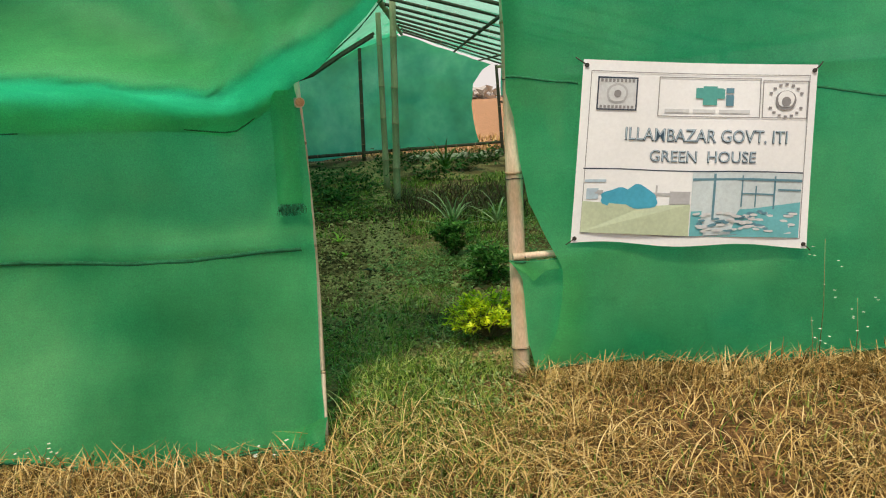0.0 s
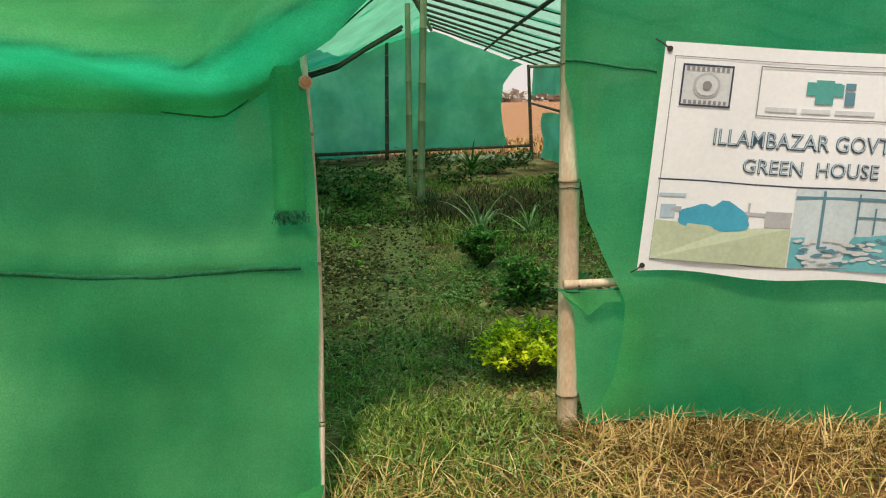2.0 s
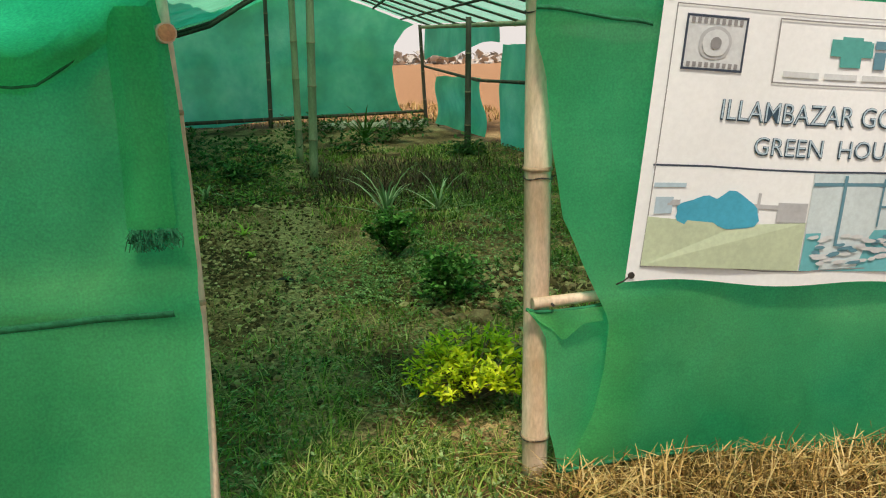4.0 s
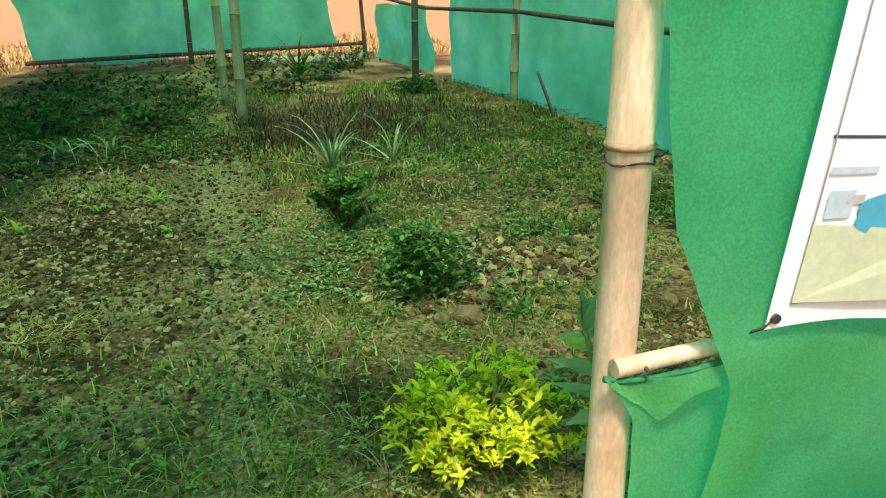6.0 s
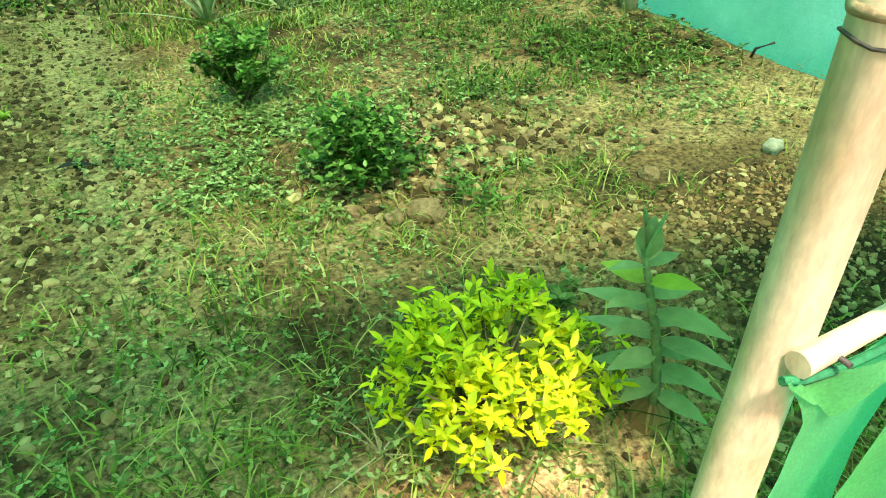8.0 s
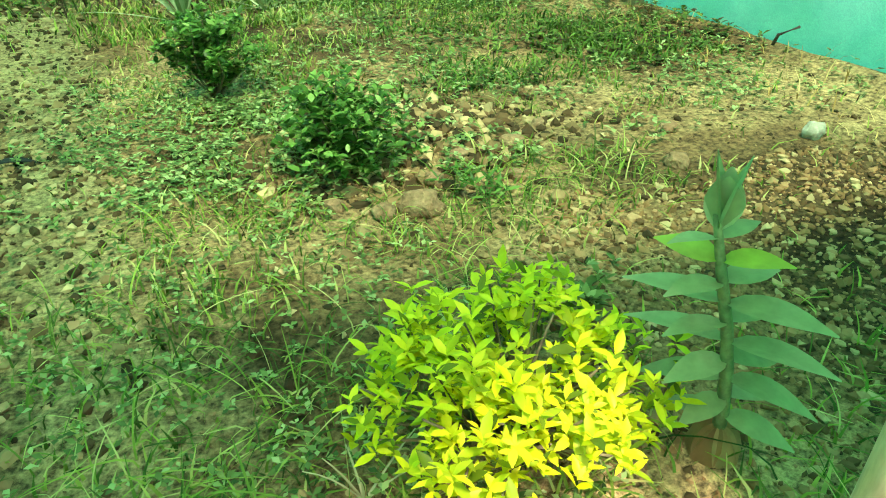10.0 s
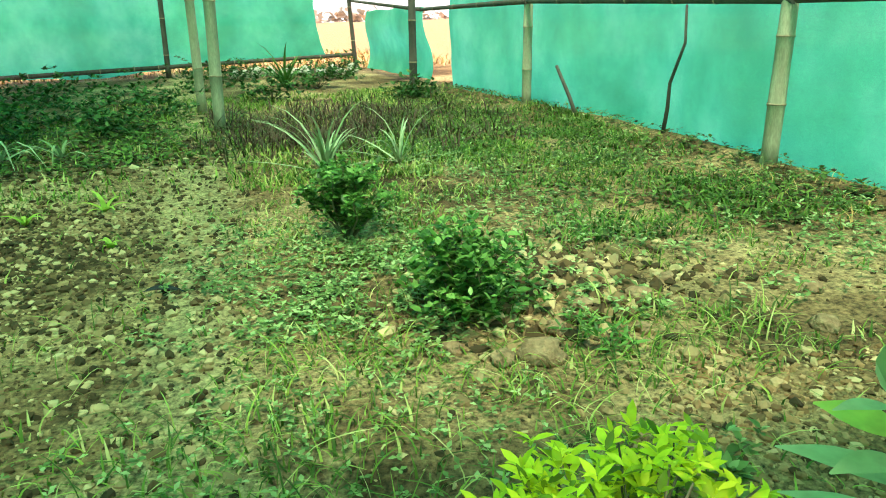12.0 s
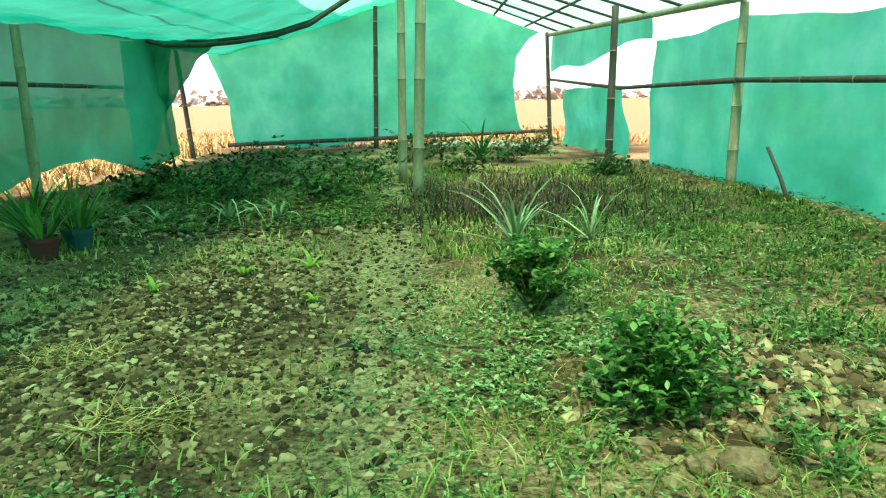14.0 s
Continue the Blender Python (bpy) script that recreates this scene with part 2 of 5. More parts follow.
def build_ground():
    xs, ys = axis_steps(-5, 5, 0.06, 900), axis_steps(-0.8, 10, 0.06, 900)
    verts = [(x, y, bumps(x, y)) for y in ys for x in xs]
    w = len(xs)
    faces = [(j * w + i, j * w + i + 1, (j + 1) * w + i + 1, (j + 1) * w + i) for j in range(len(ys) - 1) for i in range(w - 1)]
    me = bpy.data.meshes.new("ground")
    me.from_pydata(verts, [], faces)
    me.polygons.foreach_set("use_smooth", [True] * len(faces))
    m, nt, p = nodes_of("soil")
    co = nt.nodes.new("ShaderNodeTexCoord")
    sx = nt.nodes.new("ShaderNodeSeparateXYZ")
    nt.links.new(co.outputs["Object"], sx.inputs[0])
    n1, n2, n3 = noise_node(nt, 0.9, 5, 0.6), noise_node(nt, 6, 5, 0.65), noise_node(nt, 45, 4, 0.7)
    inside = ramp_node(nt, n1.outputs[0], [(0.35, (0.055, 0.032, 0.014)), (0.5, (0.24, 0.15, 0.064)), (0.68, (0.52, 0.375, 0.17))])
    outside = ramp_node(nt, n2.outputs[0], [(0.3, (0.06, 0.03, 0.012)), (0.7, (0.34, 0.19, 0.07))])
    far = ramp_node(nt, n2.outputs[0], [(0.3, (0.46, 0.24, 0.11)), (0.7, (0.58, 0.33, 0.17))])
    edge = nt.nodes.new("ShaderNodeMapRange")
    edge.inputs[1].default_value, edge.inputs[2].default_value = 2.9, 3.5
    nt.links.new(sx.outputs[1], edge.inputs[0])
    back = nt.nodes.new("ShaderNodeMapRange")
    back.inputs[1].default_value, back.inputs[2].default_value = 17.2, 19.0
    nt.links.new(sx.outputs[1], back.inputs[0])
    c = mix_node(nt, "MIX", edge.outputs[0], outside.outputs[0], inside.outputs[0])
    c = mix_node(nt, "MIX", back.outputs[0], c, far.outputs[0])
    # trodden pale line between the beds
    off = nt.nodes.new("ShaderNodeMath")
    off.operation = "MULTIPLY_ADD"
    off.inputs[1].default_value, off.inputs[2].default_value = 0.10, -1.05
    nt.links.new(sx.outputs[1], off.inputs[0])
    side = nt.nodes.new("ShaderNodeMath")
    side.operation = "ADD"
    nt.links.new(sx.outputs[0], side.inputs[0])
    nt.links.new(off.outputs[0], side.inputs[1])
    wob = nt.nodes.new("ShaderNodeMath")
    wob.operation = "MULTIPLY_ADD"
    wob.inputs[1].default_value = 0.9
    nt.links.new(n2.outputs[0], wob.inputs[0])
    nt.links.new(side.outputs[0], wob.inputs[2])
    wide = nt.nodes.new("ShaderNodeMath")
    wide.operation = "SUBTRACT"
    wide.inputs[1].default_value = 0.45
    nt.links.new(wob.outputs[0], wide.inputs[0])
    size = nt.nodes.new("ShaderNodeMath")
    size.operation = "ABSOLUTE"
    nt.links.new(wide.outputs[0], size.inputs[0])
    trod = nt.nodes.new("ShaderNodeMapRange")
    trod.inputs[1].default_value, trod.inputs[2].default_value, trod.inputs[3].default_value, trod.inputs[4].default_value = 0.05, 0.34, 0.75, 0.0
    nt.links.new(size.outputs[0], trod.inputs[0])
    both = nt.nodes.new("ShaderNodeMath")
    both.operation = "MULTIPLY"
    nt.links.new(trod.outputs[0], both.inputs[0])
    nt.links.new(edge.outputs[0], both.inputs[1])
    c = mix_node(nt, "MIX", both.outputs[0], c, (0.47, 0.36, 0.16))
    # soil grain, its dark end deepened to paint shaded gaps between crumbs
    g = ramp_node(nt, n3.outputs[0], [(0.34, (0.12, 0.12, 0.12)), (0.5, (0.85, 0.85, 0.85)), (0.66, (1.6, 1.6, 1.6))])
    nt.links.new(mix_node(nt, "MULTIPLY", 0.9, c, g.outputs[0]), p.inputs["Base Color"])
    p.inputs["Roughness"].default_value, p.inputs["Specular IOR Level"].default_value = 0.95, 0.15
    nt.links.new(bump_node(nt, n3.outputs[0], 0.9, 0.02), p.inputs["Normal"])
    me.materials.append(m)
    tagged(new("ground", me), "dry brown soil with thin patchy grass", "ground", kind="structure")


build_ground()

# ---- shade house: roof lines ----
EAVE, RIDGE, RX, LX, FRONT, BACK, MID = 1.86, 2.90, 3.98, -3.9, 3.15, 17.08, 0.3


def right_x(y):
    return RX if y < 8.5 else lerp(RX, 2.6, (y - 8.5) / 8.58)


def roof_z(x, y):
    back = max(0.0, (y - 9) / 8)
    if x >= MID:
        return lerp(RIDGE + 0.15 * back, EAVE + 0.3 * back, min(1, (x - MID) / (right_x(y) - MID)))
    return lerp(RIDGE + 0.15 * back, 1.85, min(1, (x - MID) / (LX - MID)))


def roof_right(u, v):
    y = lerp(FRONT - 0.12, BACK + 0.2, v)
    x = lerp(MID, right_x(y) + 0.1, u)
    sag = 0.05 * math.sin(math.pi * ((y * 0.9) % 1.0)) * math.sin(math.pi * u)
    return (x, y, roof_z(x, y) + 0.05 - sag)


def roof_left(u, v):
    y = lerp(FRONT - 0.12, BACK + 0.2, v)
    x = lerp(MID, LX - 0.1, u)
    sag = 0.44 * math.sin(math.pi * u) * math.sin(math.pi * min(1, max(0, (y - 3) / 15)))
    return (x, y, roof_z(x, y) + 0.05 - sag)


roof = thing("roof_net", "green shade net roof, sagging between dark poles", "roof", kind="structure")
part("net_panel", sheet_bm(roof_right, 24, 80, 0.03), ROOF_NET, roof)
part("net_panel", sheet_bm(lambda u, v: roof_left(0.36 * u, v), 10, 80, 0.08), RIDGE_NET, roof, "net strip beside the ridge, opened to let sun in")
part("net_panel", sheet_bm(lambda u, v: roof_left(0.36 + 0.64 * u, v), 16, 80, 0.08), LEFT_NET, roof, "dense sagging net over the side bed, toned down for shade")

# side wall, right of the ridge
wall_right = thing("wall_right", "green shade net side wall tied to bamboo posts", "wall", kind="structure")


def wall_right_fn(u, v):
    y = lerp(FRONT, 12.5, u)
    top = roof_z(right_x(y), y)
    z = lerp(-0.04, top - 0.10 - 0.16 * abs(math.sin(y * 0.9)) - (0.05 if y > 9.5 else 0.0) * min(1, max(0, (y - 9.5) / 1.0)), v)
    return (right_x(y) + 0.06 + 0.05 * math.sin(y * 2.4) * math.sin(math.pi * v), y, z)


part("net_panel", sheet_bm(wall_right_fn, 90, 20, 0.03), NET, wall_right)


def strip_low(u, v):
    y = lerp(13.4, 16.2, u) + 0.3 * (1 - v) * (u - 0.3)
    return (right_x(y) + 0.05 + 0.06 * math.sin(6 * v), y, lerp(0.08, 1.12, v))


def strip_high(u, v):
    y = lerp(12.6, 17.1, u)
    return (right_x(y) + 0.05, y, lerp(lerp(1.72, 1.42, u) + 0.06 * math.sin(9 * u), roof_z(right_x(y), y) + 0.02, v))


part("torn_strip", sheet_bm(strip_low, 20, 14, 0.03), NET, wall_right, "loose hanging strip of green net")
part("torn_strip", sheet_bm(strip_high, 24, 8, 0.03), NET, wall_right, "torn upper strip of green net")

# back wall
wall_back = thing("wall_back", "green shade net end wall with curved torn edges", "wall", kind="structure")


def back_fn(u, v):
    xl = along([(0, -3.78), (0.5, -3.86), (0.85, -4.1), (1, -4.2)], v)
    xr = along([(0, 2.05), (0.15, 1.95), (0.45, 1.88), (0.7, 1.95), (0.9, 2.2), (1, 2.4)], v)
    x = lerp(xl, xr, u)
    zb = along([(-3.8, 0.12), (-2.5, 0.03), (-0.9, 0.16), (2.0, 0.31)], x)
    return (x, BACK + 0.05, lerp(zb, roof_z(x, BACK) + (0.10 if x < 0.1 else -0.05), v))


part("net_panel", sheet_bm(back_fn, 60, 30, 0.04), NET, wall_back)

# left side wall
wall_left = thing("wall_left", "green shade net side wall, torn along its foot", "wall", kind="structure")


def left_fn(u, v):
    y = lerp(2.9, lerp(13.2, 14.0, v), u)
    zb = along([(2.9, 0.0), (9.3, 0.0), (10.3, 0.20), (11.8, 0.30), (12.5, 0.05), (13.2, 0.2), (14.0, 0.9)], y)
    zt = 1.99 - 0.04 * math.sin(math.pi * min(1, max(0, (y - 4) / 13)))
    drape = 0.55 * min(1, max(0, (y - 11.8) / 1.4)) * (1 - 0.5 * v)
    return (LX + drape + 0.08 * math.sin(y * 1.7) * math.sin(math.pi * v), y, lerp(zb, zt, v))


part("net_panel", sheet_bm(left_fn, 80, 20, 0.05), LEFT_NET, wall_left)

def drape(u, v):
    z = lerp(0.16 + 0.12 * math.sin(9 * u), 1.84, v)
    right = along([(0.1, -3.78), (0.59, -3.58), (0.92, -3.45), (1.4, -3.08), (1.7, -2.80), (1.84, -2.62)], z)
    x = lerp(-4.0, right, u)
    return (x, 13.25 + 0.10 * math.sin(16 * u + 2 * v) * (1 - 0.6 * v) - 0.2 * (1 - u), z)


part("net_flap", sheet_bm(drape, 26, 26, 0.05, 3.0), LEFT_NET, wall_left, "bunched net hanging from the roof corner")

# front wall, right of the doorway
wall_front = thing("wall_front", "green shade net front wall around an open doorway", "wall", kind="structure")


def front_right(u, v):
    z = lerp(0.05, 2.9, v)
    xl = along([(0.03, 1.50), (0.11, 1.56), (0.27, 1.64), (0.5, 1.675), (0.69, 1.672), (0.87, 1.59), (1.09, 1.50), (1.36, 1.462), (1.57, 1.44), (1.7, 1.40), (2.9, 1.39)], z)
    x = lerp(xl, RX, u)
    z = lerp(0.05, roof_z(x, FRONT) + 0.02, v)
    return (x, FRONT - 0.065 + 0.03 * math.sin(3 * x) * math.sin(math.pi * v), z + 0.03 * math.sin(4 * x) * (1 - v))


part("net_panel", sheet_bm(front_right, 60, 60, 0.012, 3), NET, wall_front)


def front_low(u, v):
    z = lerp(0.05, 0.668 - 0.03 * math.sin(math.pi * u), v)
    x = lerp(along([(0.05, 1.52), (0.2, 1.492), (0.45, 1.478), (0.56, 1.468), (0.62, 1.435), (0.665, 1.395)], z), 1.80, u)
    return (x, lerp(3.088, 3.15, u) + 0.012 * math.sin(5 * v), z)


part("net_flap", sheet_bm(front_low, 14, 30, 0.006, 4), NET, wall_front, "darker loose flap of green net below the rail")


def front_left(u, v):
    x = lerp(LX, along([(0, 0.486), (0.25, 0.458), (0.5, 0.434), (1, 0.408)], v), u)
    z = lerp(0.02 + 0.03 * math.sin(x * 5), 1.63, v)
    y = along([(0, 2.30), (0.15, 2.44), (0.3, 2.56), (0.45, 2.66), (0.55, 2.71), (0.75, 2.77), (1, 2.81)], z / 1.63)
    if u > 0.995:
        x, y = x + 0.014, y + 0.03
    y += -0.03 * math.exp(-((z - 0.90) / 0.05) ** 2) + 0.012 * math.sin(7 * x + 2 * z) * min(1, z)
    return (x, y, z)


part("net_panel", sheet_bm(front_left, 90, 40, 0.02, 2), NET, wall_front)


def hem(x):
    return along([(-4.4, 1.47), (-0.3, 1.45), (0.13, 1.41), (0.28, 1.50), (0.40, 1.62), (0.52, 1.67), (0.74, 1.84), (0.87, 1.98), (1.42, 2.5)], x)


def gable_left(u, v):
    x = lerp(LX, 1.42, u)
    z = lerp(hem(x), roof_z(x, FRONT) + 0.03, v)
    zf = hem(x) + along([(-4.4, 0.3), (-0.6, 0.24), (0.2, 0.16), (0.5, 0.10), (1.4, 0.06)], x)
    fold = along([(-4.4, 0.34), (0.2, 0.32), (0.6, 0.18), (1.1, 0.04), (1.4, 0.0)], x) * math.exp(-((z - zf) / (0.22 if z > zf else 0.06)) ** 2)
    reach = math.hypot(z - 1.55, 0.42 - x)
    crease = 0.05 * math.sin(11 * math.atan2(z - 1.55, 0.42 - x)) * min(1.0, reach / 0.5) * max(0.0, 1 - max(0.0, x - 0.5) / 0.5)
    y = 2.75 + 0.36 * v - fold - crease
    return (x, y, z)


part("net_panel", sheet_bm(gable_left, 90, 36, 0.02, 2.5, 4.0), NET, wall_front, "upper net drooping in a heavy fold over the doorway")

# ---- bamboo frame ----
bamboo("bamboo_post", (1.455, 3.15, -0.05), (1.42, 3.135, 2.62), 0.048, BAMBOO, "thick pale bamboo door post beside the open doorway", "post", 0.5, group="front posts", sides=20, marks=(0.08, 0.440, 0.72))
bamboo("bamboo_post", (0.484, 2.345, -0.03), (0.408, 2.845, 1.69), 0.019, BAMBOO, "slim pale bamboo door post leaning outward at its foot", "post", 0.6, group="front posts", marks=(0.2, 0.52, 0.80), bend=(-0.008, 0.16, 0))
door_rail = bamboo("bamboo_rail", (1.405, 3.088, 0.683), (2.1, 3.16, 0.70), 0.020, BAMBOO, "short pale bamboo cross rail lashed to the door post", "rail", 0.6)
part("nail", tube(bmesh.new(), [(0.075, -0.028, 0.0), (0.075, 0.01, 0.0)], 0.0045, 8), WIRE, door_rail, "dark nail through the rail end")
for x0, y0, x1, y1, top, r in ((0.38, 9.74, 0.49, 9.74, 2.88, 0.056), (0.11, 11.35, 0.15, 11.35, 2.9, 0.054)):
    bamboo("bamboo_post", (x0, y0, -0.05), (x1, y1, top), r, BAMBOO_OLD, "pale green-grey bamboo post carrying the ridge", "post", 0.55, group="ridge posts")
for x, y, z in ((3.90, 6.66, 1.84), (3.64, 10.3, 1.88)):
    bamboo("bamboo_post", (x, y, -0.05), (x + 0.02, y, z), 0.056, BAMBOO_OLD, "weathered bamboo wall post against the green net", "post", 0.5, group="wall posts")
bamboo("bamboo_post", (2.76, 12.2, -0.05), (2.80, 12.25, 2.1), 0.056, BAMBOO_DARK, "dark weathered bamboo post beside the torn net", "post", 0.5, group="wall posts")
bamboo("bamboo_post", (-0.88, 17.0, 0), (-0.79, 17.0, 3.0), 0.05, BAMBOO_DARK, "dark bamboo post at the end wall", "post", 0.5, group="end posts")
bamboo("bamboo_post", (2.62, 16.98, 0), (2.52, 16.98, 2.2), 0.045, BAMBOO_DARK, "thin dark corner post of the end wall", "post", 0.5, group="end posts")
bamboo("bamboo_post", (-3.88, 15.1, 0), (-3.95, 14.9, 1.95), 0.045, BAMBOO_DARK, "dark corner post by the torn opening", "post", 0.5, group="end posts")
bamboo("bamboo_post", (-3.80, 10.37, 0), (-3.80, 10.37, 1.85), 0.056, BAMBOO_OLD, "weathered bamboo wall post against the green net", "post", 0.5, group="wall posts")
bamboo("bamboo_rail", (-3.9, 17.0, 0.12), (2.62, 17.0, 0.31), 0.045, BAMBOO_DARK, "dark bamboo sill rail under the end net", "rail", 0.6)
bamboo("bamboo_rail", (3.93, 3.2, 1.02), (3.90, 6.6, 1.03), 0.032, BAMBOO_DARK, "dark bamboo rail along the side wall", "rail", 0.6, 0.03)
bamboo("bamboo_rail", (3.90, 6.6, 1.03), (3.62, 10.25, 1.11), 0.032, BAMBOO_DARK, "dark bamboo rail along the side wall", "rail", 0.6, 0.04)
bamboo("bamboo_rail", (3.62, 10.25, 1.11), (3.17, 13.4, 1.08), 0.032, BAMBOO_DARK, "dark bamboo rail along the side wall", "rail", 0.6, 0.03)
bamboo("bamboo_rail", (3.17, 13.4, 1.08), (2.60, 17.0, 1.30), 0.03, BAMBOO_DARK, "dark bamboo rail running up to the corner post", "rail", 0.6, 0.03)
bamboo("bamboo_rail", (-3.85, 3.2, 1.2), (-3.85, 13.0, 1.2), 0.03, BAMBOO_DARK, "dark bamboo rail along the torn side wall", "rail", 0.6, 0.04)
bamboo("bamboo_rail", (-3.8, 2.72, 0.87), (0.42, 2.72, 0.88), 0.02, BAMBOO_DARK, "bamboo cross rail showing behind the front net", "rail", 0.5, 0.01)
bamboo("bamboo_rail", (1.42, 3.16, 1.585), (3.9, 3.16, 1.60), 0.02, BAMBOO_DARK, "bamboo cross rail showing behind the front net", "rail", 0.5, 0.01)
bamboo("eave_pole", (3.92, 3.2, 1.83), (3.90, 8.5, 1.85), 0.045, BAMBOO_OLD, "long bamboo eave pole under the roof net", "pole", 0.6)
bamboo("eave_pole", (3.90, 8.5, 1.85), (2.55, 17.0, 2.14), 0.045, BAMBOO_OLD, "weathered bamboo eave pole under the roof net", "pole", 0.6)
bamboo("ridge_pole", (0.3, 3.2, 2.88), (0.3, 9.7, 2.88), 0.045, BAMBOO_OLD, "long bamboo ridge pole under the roof net", "pole", 0.7)
bamboo("ridge_pole", (0.3, 9.7, 2.88), (0.25, 17.1, 3.02), 0.045, BAMBOO_OLD, "long bamboo ridge pole under the roof net", "pole", 0.7)
for k in range(14):
    y = 3.4 + k
    bamboo("rafter", (0.3, y, roof_z(0.3, y) - 0.02), (right_x(y), y + 0.15, roof_z(right_x(y), y) + 0.01), 0.024, BAMBOO_DARK, "dark thin bamboo rafter under the roof net", "rafter", 0.8, 0.03, "roof rafters", 8, k)
bamboo("purlin", (2.1, 3.2, roof_z(2.1, 3.2) - 0.05), (1.5, 17.0, roof_z(1.5, 17) - 0.05), 0.028, BAMBOO_DARK, "dark bamboo purlin across the rafters", "purlin", 0.8, 0.05)
bamboo("purlin", (3.1, 3.2, roof_z(3.1, 3.2) - 0.05), (2.1, 17.0, roof_z(2.1, 17) - 0.05), 0.022, BAMBOO_DARK, "dark bamboo purlin across the rafters", "purlin", 0.8, 0.05)
bamboo("purlin", (-2.2, 6.0, 1.98), (-2.6, 16.8, 2.15), 0.024, BAMBOO_DARK, "dark bent pole carrying the sagging roof net", "purlin", 0.8, 0.1)
for dy, dz in ((0.0, 0.0), (0.22, 0.07)):
    sagging = thing("bent_pole", "dark bent pole gathering the sagging roof net", "pole", (-3.8, 13.1 + dy, 1.9 + dz))
    part("culm", tube(bmesh.new(), [(0, 0, 0), (0.42, 0, -0.12), (1.0, 0, -0.13), (1.5, 0, -0.09), (2.0, 0, -0.02), (2.5, 0, 0.12), (3.07, 0, 0.45), (3.7, 0, 0.78)], 0.03, 8), BAMBOO_DARK, sagging)
bamboo("rafter", (0.2, 6.9, 2.75), (-3.8, 7.6, 1.75), 0.024, BAMBOO_DARK, "dark bent rafter under the sagging roof net", "rafter", 0.8, 0.15, "roof rafters", 8)


# ---- banner on the front wall ----
def banner_at(u, v, lift=0.0):
    """u to the right, v down over the banner's face."""
    top = lerp(Vector((1.785, 3.04, 1.672)), Vector((2.945, 3.06, 1.59)), u)
    low = lerp(Vector((1.712, 3.045, 0.755)), Vector((2.95, 3.06, 0.668)), u)
    p = lerp(top, low, v)
    p.y -= 0.012 * math.sin(math.pi * u) * math.sin(math.pi * v) + 0.006 * math.sin(9 * u + 3 * v) + lift
    p.z += 0.010 * math.sin(11 * u) * v * v - 0.012 * math.sin(math.pi * u) * (1 - v) * 0.5
    return p


def banner_patch(name, u0, v0, u1, v1, mat, lift, parent, label="", n=6):
    return part(name, sheet_bm(lambda u, v: banner_at(lerp(u0, u1, u), lerp(v1, v0, v), lift), n, n), mat, parent, label)


def flat(name, c, rough=0.45, lo=0.85):
    return grainy(name, tuple(v * lo for v in c), c, 5, rough, 0.05, 0.002, grit=0.25)


def banner_shape(name, outline, mat, lift, parent, label=""):
    bm = bmesh.new()
    bm.faces.new([bm.verts.new(banner_at(u, v, lift)) for u, v in outline])
    bmesh.ops.triangulate(bm, faces=bm.faces[:])
    return part(name, bm, mat, parent, label)


def blob(cu, cv, ru, rv, n=18, wob=0.15, seed=1):
    return [(cu + ru * math.cos(a) * (1 + wob * noise.noise((seed, a, 0))), cv + rv * math.sin(a) * (1 + wob * noise.noise((a, seed, 0)))) for a in (k * math.tau / n for k in range(n))][::-1]


def lettering(text, size, u0, v0, width, mat, lift, parent, name, slant=0.0, bold=0.0):
    cu = bpy.data.curves.new("text", "FONT")
    cu.body, cu.size, cu.offset, cu.resolution_u = text, 1.0, bold, 3
    ob = new("text", cu)
    bpy.context.view_layer.update()
    me = bpy.data.meshes.new_from_object(ob.evaluated_get(bpy.context.evaluated_depsgraph_get()))
    bpy.data.objects.remove(ob)
    xs = [v.co.x for v in me.vertices]
    lo, hi = min(xs), max(xs)
    for v in me.vertices:
        u = u0 + (v.co.x - lo) / (hi - lo) * width
        v.co = banner_at(u, v0 - v.co.y * size + slant * (u - u0), lift)
    whole = bmesh.new()
    whole.from_mesh(me)
    left = set(whole.verts)
    while left:
        grown, edge = set(), [min(left, key=lambda v: v.co.x)]
        while edge:
            v = edge.pop()
            if v not in grown:
                grown.add(v)
                edge += [e.other_vert(v) for e in v.link_edges]
        left -= grown
        bm = bmesh.new()
        twin = {v: bm.verts.new(v.co) for v in grown}
        for f in {f for v in grown for f in v.link_faces}:
            bm.faces.new([twin[v] for v in f.verts])
        part(name, bm, mat, parent)
    whole.free()


INK = flat("dark_ink", (0.05, 0.07, 0.10))
SLATE = flat("slate_ink", (0.05, 0.10, 0.14))
GREYINK = flat("grey_ink", (0.30, 0.30, 0.29))
PALEGREY = flat("faded_grey_print", (0.52, 0.54, 0.53))
WASH = flat("washed_cyan_print", (0.66, 0.78, 0.77))
PALE = flat("pale_print", (0.70, 0.74, 0.72))
TEAL = flat("teal_print", (0.10, 0.42, 0.36))
BLUE = flat("blue_print", (0.07, 0.44, 0.60))
SKYBLUE = flat("light_blue_print", (0.50, 0.66, 0.72))
LAWN = flat("faded_lawn_print", (0.56, 0.66, 0.44))
AQUA = flat("aqua_print", (0.16, 0.52, 0.54))
STEEL = flat("blue_grey_ink", (0.13, 0.30, 0.36))

